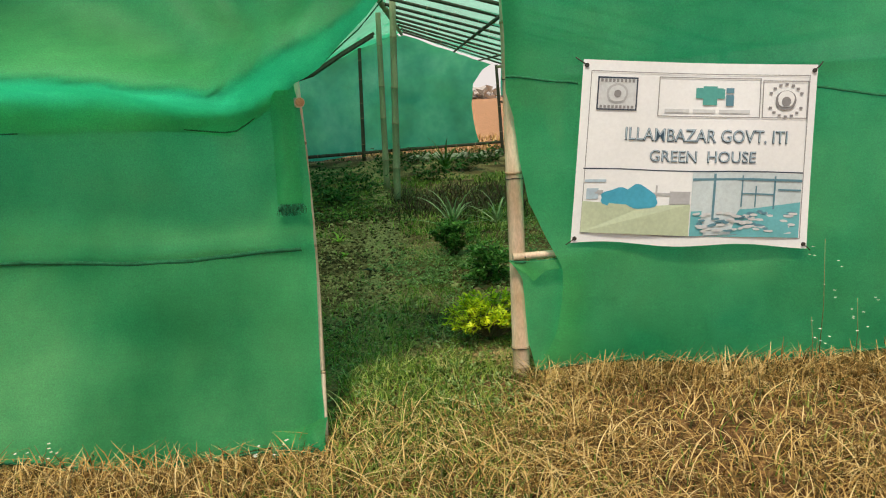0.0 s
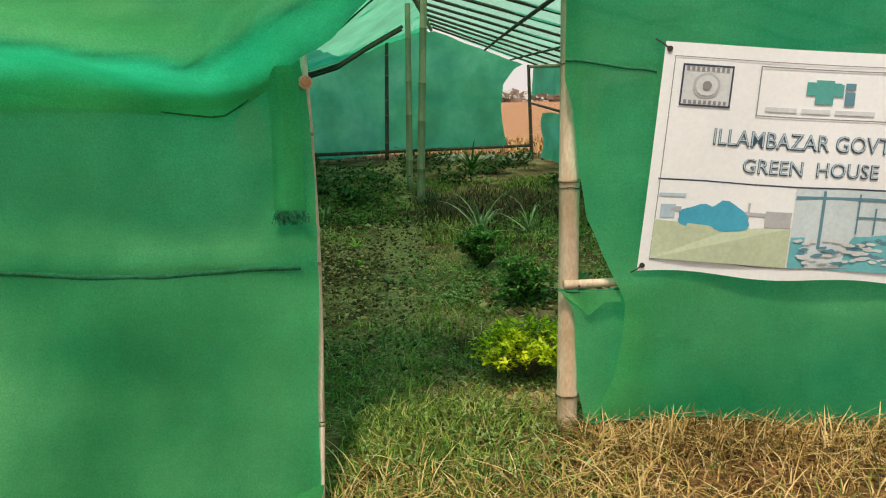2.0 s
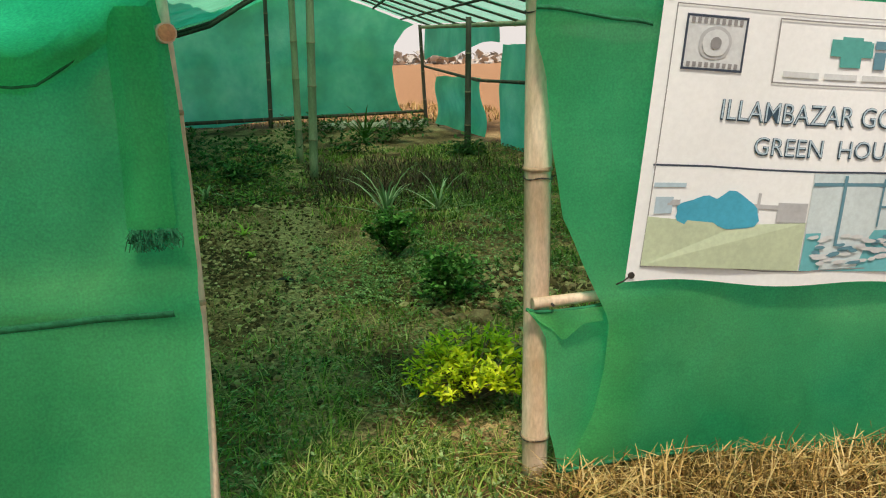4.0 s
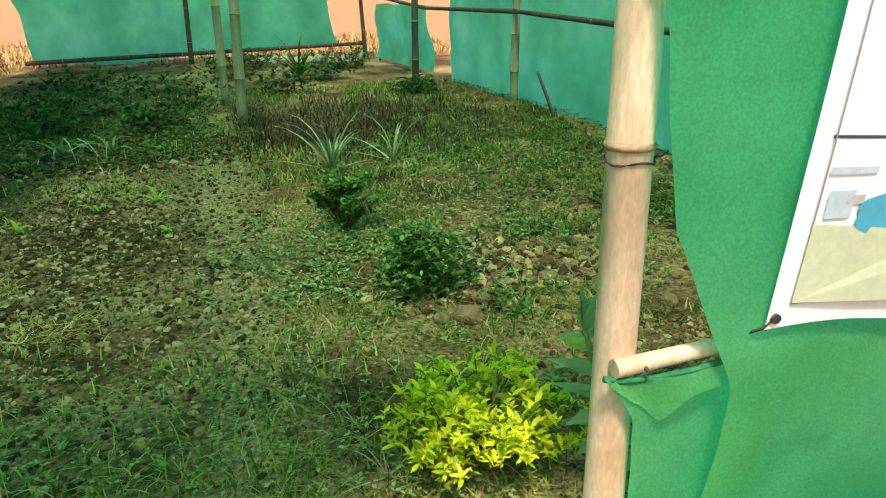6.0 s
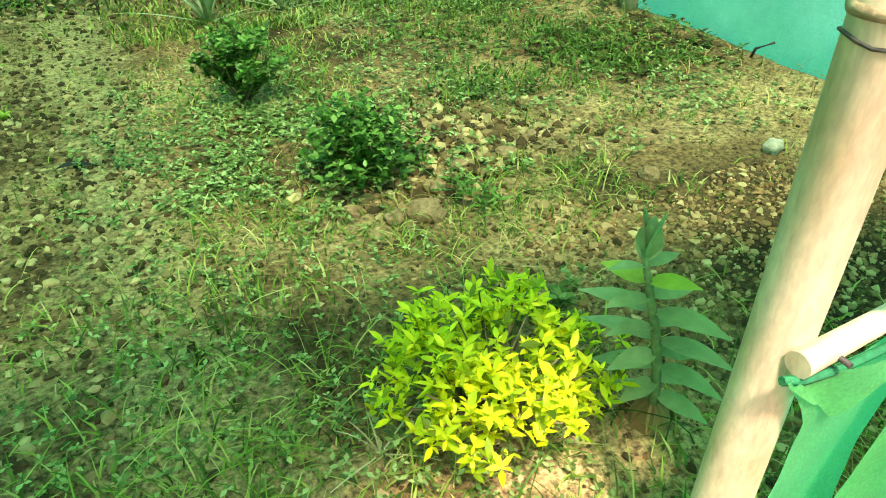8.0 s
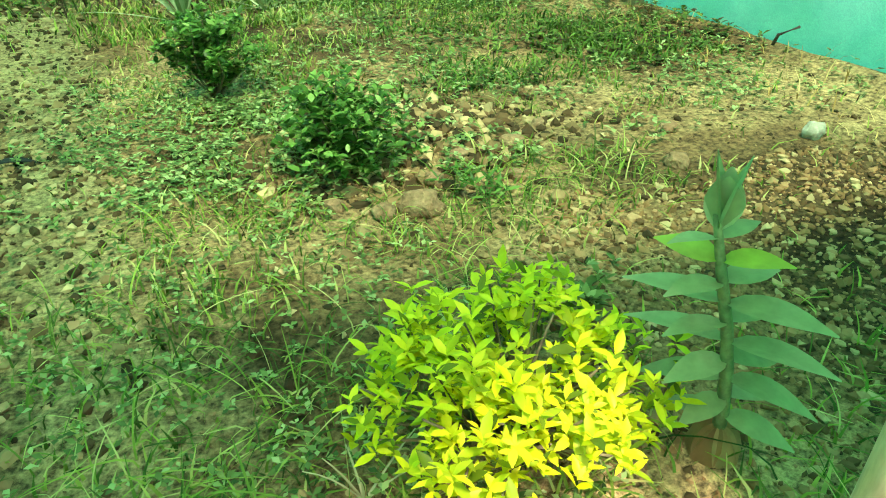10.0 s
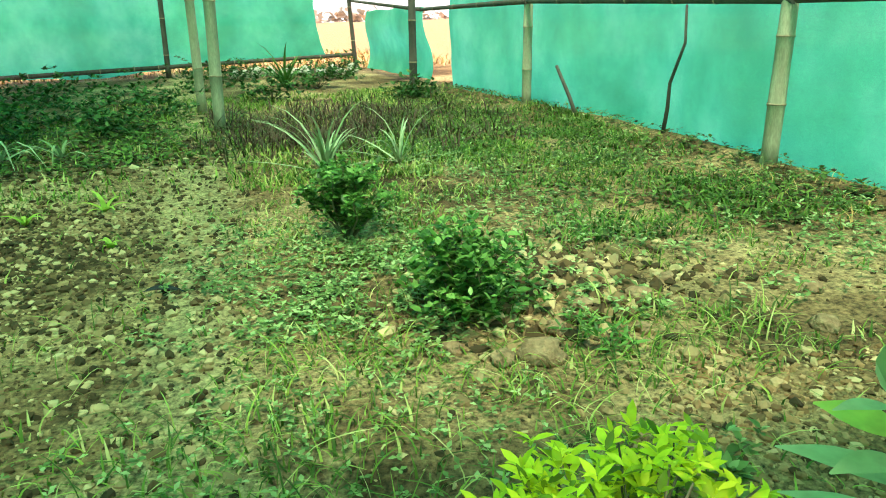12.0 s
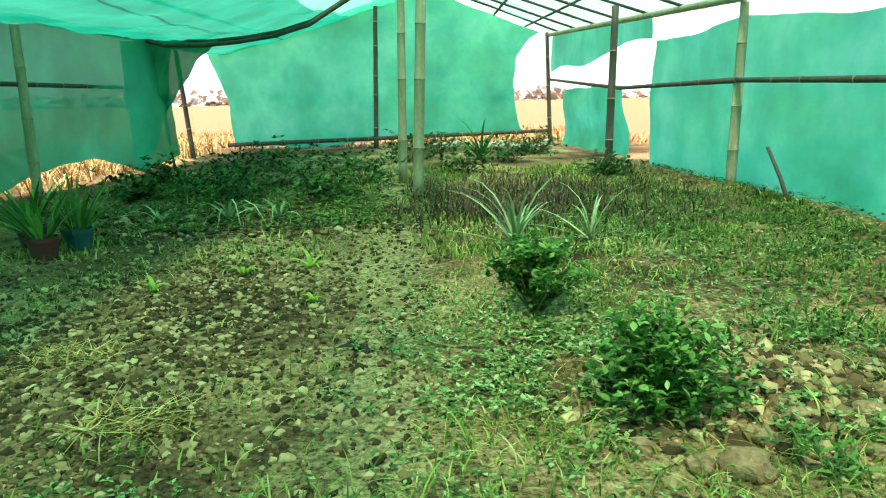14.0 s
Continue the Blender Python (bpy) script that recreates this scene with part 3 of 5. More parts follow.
banner = thing("banner", "white vinyl banner with dark lettering tied on green net", "sign", banner_at(0.5, 1))
banner_in = Matrix.Translation(-Vector(banner.location))
b0 = part("vinyl_sheet", sheet_bm(lambda u, v: banner_at(u, 1 - v), 30, 24), VINYL, banner)
for u, v in ((0.015, 0.03), (0.985, 0.03), (0.015, 0.975), (0.985, 0.975)):
    c = banner_at(u, v)
    bm = tube(bmesh.new(), [c + Vector((0, -0.006, 0)), c + Vector((0, 0.002, 0))], 0.011, 10)
    part("eyelet", bm, WIRE, banner, "dark metal eyelet")
    p2 = c + Vector((0.05 * (1 if u > 0.5 else -1), 0.02, 0.04 * (1 if v < 0.5 else -1)))
    part("tie", tube(bmesh.new(), [c, (c + p2) / 2 + Vector((0, -0.01, 0)), p2], 0.003, 6), WIRE, banner, "thin tie wire")


def line_box(u0, v0, u1, v1, w, mat, name):
    h = w * 1.28
    for a in ((u0, v0, u1, v0 + h), (u0, v1 - h, u1, v1), (u0, v0, u0 + w, v1), (u1 - w, v0, u1, v1)):
        banner_patch(name, *a, mat, 0.004, banner, "", 8)


line_box(0.035, 0.055, 0.968, 0.945, 0.003, GREYINK, "frame_line")
line_box(0.065, 0.085, 0.235, 0.26, 0.006, INK, "logo_frame")
banner_patch("logo_field", 0.071, 0.092, 0.229, 0.253, PALE, 0.003, banner)
banner_shape("logo_mark", blob(0.15, 0.172, 0.045, 0.055), PALEGREY, 0.005, banner)
banner_shape("logo_mark", blob(0.15, 0.172, 0.036, 0.044), PALE, 0.007, banner)
banner_shape("logo_mark", blob(0.15, 0.172, 0.015, 0.02), GREYINK, 0.009, banner)
for k in range(9):
    banner_patch("logo_mark", 0.078 + k * 0.0165, 0.095, 0.088 + k * 0.0165, 0.112, GREYINK, 0.005, banner, "", 1)
    banner_patch("logo_mark", 0.078 + k * 0.0165, 0.234, 0.088 + k * 0.0165, 0.250, GREYINK, 0.005, banner, "", 1)
line_box(0.325, 0.075, 0.758, 0.285, 0.004, GREYINK, "logo_frame")
for a in ((0.485, 0.13, 0.60, 0.185), (0.515, 0.12, 0.575, 0.22), (0.60, 0.135, 0.607, 0.185)):
    banner_patch("logo_mark", *a, TEAL, 0.004 + 0.001 * a[0], banner, "green cross-like logo shape")
banner_patch("logo_mark", 0.612, 0.128, 0.645, 0.155, STEEL, 0.005, banner)
banner_patch("logo_mark", 0.612, 0.165, 0.645, 0.222, STEEL, 0.005, banner)
for a, b in ((0.355, 0.46), (0.475, 0.57), (0.585, 0.715)):
    banner_patch("caption_bar", a, 0.243, b, 0.262, PALE, 0.004, banner)
line_box(0.766, 0.085, 0.965, 0.285, 0.004, GREYINK, "logo_frame")
banner_shape("logo_mark", blob(0.868, 0.19, 0.045, 0.055), GREYINK, 0.004, banner)
banner_shape("logo_mark", blob(0.868, 0.182, 0.036, 0.045), VINYL, 0.006, banner)
banner_shape("logo_mark", blob(0.868, 0.195, 0.02, 0.026), GREYINK, 0.008, banner)
for k in range(7):
    a = math.pi * (0.15 + 0.7 * k / 6)
    for sgn in (-1, 1):
        cu, cv = 0.868 + 0.075 * math.cos(a), 0.19 + sgn * 0.085 * math.sin(a)
        banner_patch("caption_bar", cu - 0.007, cv - 0.006, cu + 0.007, cv + 0.006, GREYINK, 0.004, banner, "", 1)
lettering("ILLAMBAZAR GOVT. ITI", 0.098, 0.195, 0.416, 0.69, SLATE, 0.004, banner, "letter", 0.008, 0.016)
lettering("ILLAMBAZAR GOVT. ITI", 0.098, 0.1965, 0.414, 0.687, SKYBLUE, 0.006, banner, "letter", 0.008, -0.016)
lettering("GREEN  HOUSE", 0.088, 0.305, 0.528, 0.448, SLATE, 0.004, banner, "letter", 0.006, 0.016)
lettering("GREEN  HOUSE", 0.088, 0.3065, 0.526, 0.445, SKYBLUE, 0.006, banner, "letter", 0.006, -0.016)
banner_patch("rule", 0.03, 0.575, 0.965, 0.582, INK, 0.004, banner)
# two printed photographs, as plain shapes
left_print = banner_patch("printed_photo", 0.035, 0.585, 0.49, 0.94, VINYL, 0.003, banner, "faded print of a blue tunnel shelter on grass")
banner_shape("print_patch", [(0.036, 0.76), (0.036, 0.94), (0.488, 0.94), (0.488, 0.76), (0.3, 0.78)], LAWN, 0.005, left_print)
banner_shape("print_patch", blob(0.20, 0.745, 0.085, 0.055, 20, 0.5, 3), BLUE, 0.007, left_print)
banner_shape("print_patch", blob(0.275, 0.735, 0.07, 0.065, 20, 0.4, 5), BLUE, 0.0078, left_print)
for a in ((0.04, 0.64, 0.13, 0.655), (0.05, 0.69, 0.10, 0.75), (0.085, 0.70, 0.12, 0.72), (0.33, 0.70, 0.46, 0.715), (0.40, 0.69, 0.485, 0.76), (0.34, 0.66, 0.348, 0.73)):
    banner_patch("print_patch", *a, PALEGREY if a[0] > 0.06 else SKYBLUE, 0.0062, left_print, "", 2)
right_print = banner_patch("printed_photo", 0.492, 0.585, 0.962, 0.94, WASH, 0.003, banner, "blue-green print of plants inside a framed shelter")
banner_shape("print_patch", [(0.493, 0.80), (0.493, 0.94), (0.96, 0.94), (0.96, 0.74), (0.75, 0.79)], AQUA, 0.005, right_print)
for k in range(70):
    rr = random.Random(k)
    cu, cv = 0.51 + 0.43 * rr.random(), 0.80 + 0.12 * rr.random()
    banner_shape("print_patch", blob(cu, cv, 0.012 + 0.012 * rr.random(), 0.008, 7, 0.6, k), PALE if k % 3 else STEEL, 0.0066 + 0.00004 * k, right_print)
for a in ((0.493, 0.615, 0.962, 0.628), (0.58, 0.59, 0.59, 0.85), (0.70, 0.60, 0.706, 0.78), (0.84, 0.60, 0.848, 0.80), (0.76, 0.66, 0.766, 0.78), (0.70, 0.70, 0.84, 0.708), (0.86, 0.67, 0.96, 0.68)):
    banner_patch("print_patch", *a, STEEL, 0.0062, right_print, "", 2)
for ob in list(banner.children_recursive):
    ob.data.transform(banner_in)

# ---- ties, fold shadow bands and loose net pieces on the front ----
def wire_loop(at, r, label, name="wire_tie"):
    t = thing(name, label, "wire", at, "wire ties")
    pts = [Vector((r * math.cos(a), r * math.sin(a), 0.004 * math.sin(3 * a))) for a in (k * math.tau / 16 for k in range(17))]
    part("loop", tube(bmesh.new(), pts, 0.0024, 6), WIRE, t)
    part("tail", tube(bmesh.new(), [(r, 0, 0), (r + 0.012, -0.012, 0.006), (r + 0.024, -0.014, 0.016)], 0.0022, 6), WIRE, t)
    return t


wire_loop((1.441, 3.144, 1.095), 0.047, "dark wire wound round the bamboo door post")
wire_loop((1.434, 3.141, 1.60), 0.044, "dark wire wound round the bamboo door post")
wire_loop((1.452, 3.149, 0.16), 0.051, "dark wire wound round the foot of the door post")


def pouch(u, v):
    x = lerp(0.30, 0.412, u)
    z = lerp(1.075 + 0.01 * math.sin(20 * u), 1.59, v)
    return (x, 2.735 + 0.04 * (z - 1.07) - 0.035 * math.sin(math.pi * u), z)


part("net_flap", sheet_bm(pouch, 10, 24, 0.008, 5), NET, wall_front, "doubled strip of net sewn beside the door post")
rr = random.Random(4)
bm = bmesh.new()
for k in range(110):
    x = rr.uniform(0.31, 0.42)
    p = Vector((x, 2.71 - 0.02 * rr.random(), 1.08))
    tube(bm, [p, p + Vector((rr.uniform(-.02, .02), -0.006, -rr.uniform(.01, .03))), p + Vector((rr.uniform(-.02, .02), -0.01, -rr.uniform(.02, .055)))], 0.0013, 4, False)
part("frayed_threads", bm, HEM_AND_SHADE, wall_front, "frayed dark green threads at a torn hem")


def rim(points, r, name="hem", label="rolled hem of green net"):
    part(name, tube(bmesh.new(), points, r, 6), HEM_AND_SHADE, wall_front, label)


rim([Vector(front_right(k / 40, 0)) + Vector((0, -0.004, 0)) for k in range(41)], 0.008)
rim([Vector(front_left(0.35 + 0.65 * k / 60, 0)) + Vector((0, -0.004, 0)) for k in range(61)], 0.007)
rim([Vector(gable_left(0.4 + 0.6 * k / 60, 0)) + Vector((0, 0.012, 0.004)) for k in range(61)], 0.0035)
rim([(1.395, 3.088, 0.664), (1.43, 3.082, 0.657), (1.50, 3.08, 0.655), (1.60, 3.083, 0.66), (1.67, 3.09, 0.667)], 0.007)
flap = sheet_bm(lambda u, v: (lerp(1.40 + 0.06 * v, 1.66, u), 3.072 + 0.008 * math.sin(8 * u), lerp(0.662, 0.662 - 0.115 * max(0.45, 1 - 1.9 * abs(u - 0.32)), v)), 14, 8, 0.004, 6)
part("net_flap", flap, NET, wall_front, "torn tongue of net hanging from the rail")
stub = thing("cut_bamboo_stub", "short cut bamboo stub tied at the post top", "bamboo", (0.42, 2.79, 1.535))
part("culm", tube(bmesh.new(), [(-0.01, 0.03, 0), (0.015, -0.03, 0.0)], 0.024, 12), BAMBOO, stub)
part("cut_face", tube(bmesh.new(), [(0.015, -0.03, 0.0), (0.0165, -0.033, 0.0)], 0.02, 12), CUT_WOOD, stub, "orange cut face")




def fold_shade(fn, u0, u1, v0, v1, crumple, scale, label):
    """A narrow dark band drawn as a fold's shadow line; it stands proud of the sheet and follows its crumples."""
    bm = sheet_bm(lambda u, v: Vector(fn(lerp(u0, u1, u), lerp(v0, v1, v) + 0.0015 * math.sin(9 * u))) + Vector((0, -0.003 - 0.003 * math.sin(math.pi * v), 0)), 110, 5, crumple, scale)
    part("fold_shade", bm, HEM_AND_SHADE, wall_front, label)


# shadow lines of the folds, added as dark strips
fold_shade(front_left, 0.3, 0.99, 0.512, 0.524, 0.02, 2, "dark band drawn as the shadow line of a front net fold")
fold_shade(front_right, 0.0, 0.14, 0.608, 0.613, 0.012, 3, "dark band drawn as the shadow line of a net crease")
fold_shade(front_right, 0.58, 1.0, 0.674, 0.680, 0.012, 3, "dark band drawn as the shadow line of a net crease")
bunch = sheet_bm(lambda u, v: (lerp(0.26, 0.50, u), 2.325 + 0.06 * v - 0.05 * math.sin(math.pi * v) * (0.4 + 0.6 * u) - 0.012 * math.sin(14 * u + 5 * v), lerp(0.015, 0.17 - 0.06 * (1 - u), v)), 18, 12, 0.018, 6)
part("net_flap", bunch, NET, wall_front, "bunched lower corner of the front net")

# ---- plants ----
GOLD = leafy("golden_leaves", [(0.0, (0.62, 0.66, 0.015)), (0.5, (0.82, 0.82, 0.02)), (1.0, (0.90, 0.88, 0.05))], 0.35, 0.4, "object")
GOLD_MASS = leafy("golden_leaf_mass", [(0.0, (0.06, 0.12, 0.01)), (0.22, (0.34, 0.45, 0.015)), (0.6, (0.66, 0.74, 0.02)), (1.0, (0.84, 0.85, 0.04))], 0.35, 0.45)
DARK_LEAF = leafy("dark_shrub_leaves", [(0.0, (0.025, 0.08, 0.01)), (0.5, (0.08, 0.21, 0.03)), (0.85, (0.18, 0.36, 0.07)), (1.0, (0.32, 0.48, 0.14))], 0.3, 0.4)
MILKWEED = leafy("grey_green_leaf", [(0.0, (0.22, 0.34, 0.14)), (1.0, (0.36, 0.48, 0.23))], 0.25, 0.55, "object")
YOUNG = leafy("young_leaf", [(0.0, (0.36, 0.52, 0.06)), (1.0, (0.46, 0.6, 0.1))], 0.35, 0.5, "object")
ALOE = leafy("grey_blade", [(0.0, (0.16, 0.25, 0.09)), (1.0, (0.46, 0.54, 0.30))], 0.15, 0.45, "object")
DRY_LEAF = leafy("dead_leaf", [(0.0, (0.28, 0.15, 0.06)), (1.0, (0.42, 0.26, 0.11))], 0.2, 0.8, "object")
DRY_PALE = leafy("pale_dry_stalk", [(0.0, (0.40, 0.36, 0.18)), (1.0, (0.62, 0.56, 0.34))], 0.1, 0.7, "object")
STEM = grainy("brown_stem", (0.10, 0.08, 0.04), (0.20, 0.17, 0.08), 20, 0.8)
GREEN_STEM = grainy("green_stem", (0.10, 0.16, 0.06), (0.20, 0.28, 0.11), 20, 0.7)
GRASS = leafy("green_grass", [(0.0, (0.03, 0.08, 0.01)), (0.4, (0.13, 0.24, 0.03)), (0.75, (0.33, 0.44, 0.07)), (1.0, (0.62, 0.56, 0.22))], 0.3, 0.55)
STRAW = leafy("dry_grass", [(0.0, (0.06, 0.06, 0.018)), (0.3, (0.25, 0.15, 0.04)), (0.65, (0.64, 0.42, 0.13)), (1.0, (0.86, 0.68, 0.32))], 0.2, 0.6)
WEED = leafy("small_weed_leaves", [(0.0, (0.06, 0.12, 0.03)), (0.6, (0.22, 0.33, 0.09)), (1.0, (0.46, 0.57, 0.24))], 0.3, 0.5)
# darker copy of the shrub green: roof shade is put into the leaf colour
SHADE_LEAF = leafy("shade_darkened_leaves", [(0.0, (0.015, 0.05, 0.008)), (0.5, (0.04, 0.12, 0.02)), (1.0, (0.09, 0.21, 0.045))], 0.15, 0.5)
# lush green, with the shade by the side wall mixed into its tones
LUSH = leafy("shade_toned_lush_grass", [(0.0, (0.025, 0.075, 0.01)), (0.6, (0.09, 0.20, 0.025)), (1.0, (0.22, 0.36, 0.06))], 0.3, 0.55)
DULL_WEED = leafy("dull_weed_leaves", [(0.0, (0.05, 0.04, 0.02)), (0.5, (0.06, 0.12, 0.02)), (1.0, (0.17, 0.28, 0.05))], 0.2, 0.7)
RUST_WEED = leafy("dry_brown_weeds", [(0.0, (0.05, 0.03, 0.02)), (0.6, (0.12, 0.07, 0.04)), (1.0, (0.10, 0.14, 0.05))], 0.2, 0.7)


def leaf_shape(length, width, fold=0.25, droop=0.3, segs=4, tip=1.0):
    """Vertices and faces of one leaf that grows along +x from the origin, folded at the midrib and drooping."""
    vs, fs = [], []
    for i in range(segs + 1):
        s = i / segs
        w = width * 0.5 * math.sin(math.pi * min(1, 0.06 + 0.94 * s) ** tip) if 0 < i < segs else width * 0.04
        x, z = length * s * (1 - 0.15 * droop * s), -droop * length * s * s * 0.6
        vs += [(x, w, z + fold * w), (x, 0, z), (x, -w, z + fold * w)]
    for i in range(segs):
        a = 3 * i
        fs += [(a, a + 1, a + 4, a + 3), (a + 1, a + 2, a + 5, a + 4)]
    return np.array(vs), fs


def mesh_of(name, vs, fs, mat):
    me = bpy.data.meshes.new(name)
    me.from_pydata([tuple(v) for v in vs], [], fs)
    me.polygons.foreach_set("use_smooth", [True] * len(fs))
    me.materials.append(mat)
    return me


def scatter_mesh(name, shapes, mats, mat):
    """One mesh of many leaves: shapes are (verts, faces), mats their poses."""
    allv, allf, base = [], [], 0
    for (vs, fs), m in zip(shapes, mats):
        a = np.array(m)
        allv.append(vs @ a[:3, :3].T + a[:3, 3])
        allf += [tuple(base + i for i in f) for f in fs]
        base += len(vs)
    return mesh_of(name, np.concatenate(allv), allf, mat)


def turned(p, yaw, pitch, roll=0.0, s=1.0):
    return Matrix.Translation(p) @ Matrix.Rotation(yaw, 4, "Z") @ Matrix.Rotation(-pitch, 4, "Y") @ Matrix.Rotation(roll, 4, "X") @ Matrix.Scale(s, 4)


def shrub(name, at, radius, height, label, leaf, mass_mat, count, seed, stems=9, single=None, single_count=0, squash=1.0):
    """A bushy plant: bent stems from one root, twigs with leaf whorls at the outside, a looser mass inside."""
    rnd = random.Random(seed)
    root = thing(name, label, "shrub", (at[0], at[1], bumps(at[0], at[1]) - 0.01))
    tips = []
    for k in range(stems):
        a = math.tau * k / stems + rnd.uniform(-0.4, 0.4)
        lean = rnd.uniform(0.25, 1.0)
        tip = Vector((math.cos(a) * radius * lean, math.sin(a) * radius * lean * squash, height * math.sqrt(max(0.12, 1 - 0.72 * lean * lean)) * rnd.uniform(0.62, 1.1)))
        mid = tip * 0.5 + Vector((rnd.uniform(-.04, .04), rnd.uniform(-.04, .04), 0.06 * height))
        part("stem", tube(bmesh.new(), [(0, 0, 0), mid * 0.5, mid, tip], [0.008, 0.006, 0.004, 0.002], 6), STEM, root)
        tips.append((mid, tip))
    whorls = []
    for k in range(count // 6):
        mid, tip = rnd.choice(tips)
        s = rnd.uniform(0.35, 1.05) ** 0.7 if stems > 30 or rnd.random() < 0.6 else rnd.uniform(-0.5, 0.4)
        p = mid.lerp(tip, s) + Vector((rnd.gauss(0, 1), rnd.gauss(0, 1), rnd.gauss(0, 0.6))) * radius * (0.26 if stems < 20 else 0.10)
        p.z = max(0.03, p.z)
        whorls.append((p, s))
    shapes, poses, singles = [], [], []
    variants = [leaf_shape(leaf[0] * f, leaf[1] * f, 0.3, d, 3) for f, d in ((1.0, 0.3), (0.8, 0.5), (1.15, 0.2), (0.65, 0.1))]
    for p, s in whorls:
        out = math.atan2(p.y, p.x)
        for j in range(6):
            yaw = out + j * math.tau / 6 + rnd.uniform(-0.35, 0.35)
            pose_m = turned(p + Vector((0, 0, rnd.uniform(-0.012, 0.012))), yaw, rnd.uniform(0.0, 1.05), rnd.uniform(-0.5, 0.5), rnd.uniform(0.6, 1.25))
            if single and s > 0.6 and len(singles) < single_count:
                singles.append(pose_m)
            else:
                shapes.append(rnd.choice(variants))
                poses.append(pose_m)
    tagged(new("foliage", scatter_mesh("foliage", shapes, poses, mass_mat)), kind="stuff").parent = root
    if singles:
        kinds = [mesh_of("leaf", *v, single) for v in variants]
        for k, m in enumerate(singles):
            ob = new("leaf", kinds[k % 4])
            ob.parent = root
            ob.matrix_basis = m
    return root


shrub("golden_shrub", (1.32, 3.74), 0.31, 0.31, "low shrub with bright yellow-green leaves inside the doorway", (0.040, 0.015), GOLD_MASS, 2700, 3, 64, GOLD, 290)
shrub("dark_shrub", (1.41, 5.03), 0.20, 0.29, "small dense dark green shrub on a soil mound", (0.036, 0.02), DARK_LEAF, 2300, 5, 18)
shrub("dark_shrub", (1.13, 6.05), 0.25, 0.37, "small leafy dark green shrub beside the path", (0.036, 0.02), DARK_LEAF, 2900, 7, 24)
shrub("low_herb", (1.72, 4.72), 0.10, 0.10, "small dark herb tuft beside a clod", (0.05, 0.012), DARK_LEAF, 120, 9, 5)
shrub("low_herb", (1.68, 4.0), 0.10, 0.16, "small leafy weed beside the golden shrub", (0.04, 0.02), WEED, 120, 10, 5)
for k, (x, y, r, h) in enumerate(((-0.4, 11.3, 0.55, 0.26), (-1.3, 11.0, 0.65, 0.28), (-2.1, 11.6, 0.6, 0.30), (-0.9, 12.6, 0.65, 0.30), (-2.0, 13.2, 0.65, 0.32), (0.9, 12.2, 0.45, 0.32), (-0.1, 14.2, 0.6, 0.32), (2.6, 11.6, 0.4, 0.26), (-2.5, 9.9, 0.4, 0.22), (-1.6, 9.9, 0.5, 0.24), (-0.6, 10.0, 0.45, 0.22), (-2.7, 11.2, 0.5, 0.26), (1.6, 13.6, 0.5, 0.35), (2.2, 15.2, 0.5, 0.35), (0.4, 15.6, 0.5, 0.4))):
    shrub("dark_shrub", (x, y), r, h, "low green bush at the back, darkened for the shade there", (0.07, 0.035), SHADE_LEAF, 700, 20 + k, 8)


def blade_plant(name, at, label, n, length, width, mat, seed, spread=0.9, part_name="blade"):
    """A tuft of long pointed leaves, each its own part."""
    rnd = random.Random(seed)
    root = thing(name, label, "plant", (at[0], at[1], bumps(at[0], at[1])))
    for k in range(n):
        yaw = math.tau * k / n + rnd.uniform(-0.3, 0.3)
        up = rnd.uniform(0.55, 1.45) if rnd.random() < 0.8 else rnd.uniform(0.2, 0.5)
        ln = length * rnd.uniform(0.55, 1.1)
        bm = bmesh.new()
        rows = []
        for i in range(6):
            s = i / 5
            pitch = up * (1 - spread * 0.5 * s * s)
            p = Vector((ln * s * math.cos(pitch), 0, ln * s * math.sin(pitch)))
            w = width * (1 - s) ** 0.7 * 0.5 + 0.0012
            rows.append([bm.verts.new(p + Vector((0, w, 0.35 * w))), bm.verts.new(p), bm.verts.new(p + Vector((0, -w, 0.35 * w)))])
        for a, b in zip(rows, rows[1:]):
            bm.faces.new((a[0], a[1], b[1], b[0]))
            bm.faces.new((a[1], a[2], b[2], b[1]))
        ob = part(part_name, bm, mat, root)
        ob.matrix_basis = Matrix.Rotation(yaw, 4, "Z")
    return root


blade_plant("agave_plant", (1.17, 7.58), "spiky plant with long pale grey-green leaves", 26, 0.60, 0.026, ALOE, 2, 0.7)
blade_plant("agave_plant", (1.70, 7.72), "spiky plant with long pale grey-green leaves", 16, 0.50, 0.024, ALOE, 5, 0.7)
blade_plant("agave_plant", (1.15, 14.3), "tall dark spiky plant near the end wall", 26, 0.75, 0.06, DARK_LEAF, 6, 0.5)
blade_plant("arching_plant", (-1.15, 8.7), "plant with long arching strap leaves", 12, 0.5, 0.03, ALOE, 7, 1.9)
blade_plant("arching_plant", (-0.75, 8.8), "plant with long arching strap leaves", 9, 0.42, 0.03, ALOE, 8, 1.9)
blade_plant("arching_plant", (-1.7, 8.6), "plant with long arching strap leaves", 9, 0.36, 0.028, ALOE, 9, 1.7)
for k, (x, y, ln) in enumerate(((-0.11, 7.02, 0.16), (-0.48, 6.89, 0.13), (-0.85, 6.52, 0.12), (0.05, 6.3, 0.08))):
    blade_plant("seedling", (x, y), "young pale green seedling in the stony bed", 6, ln, 0.035, YOUNG, 30 + k, 1.2, "leaf")


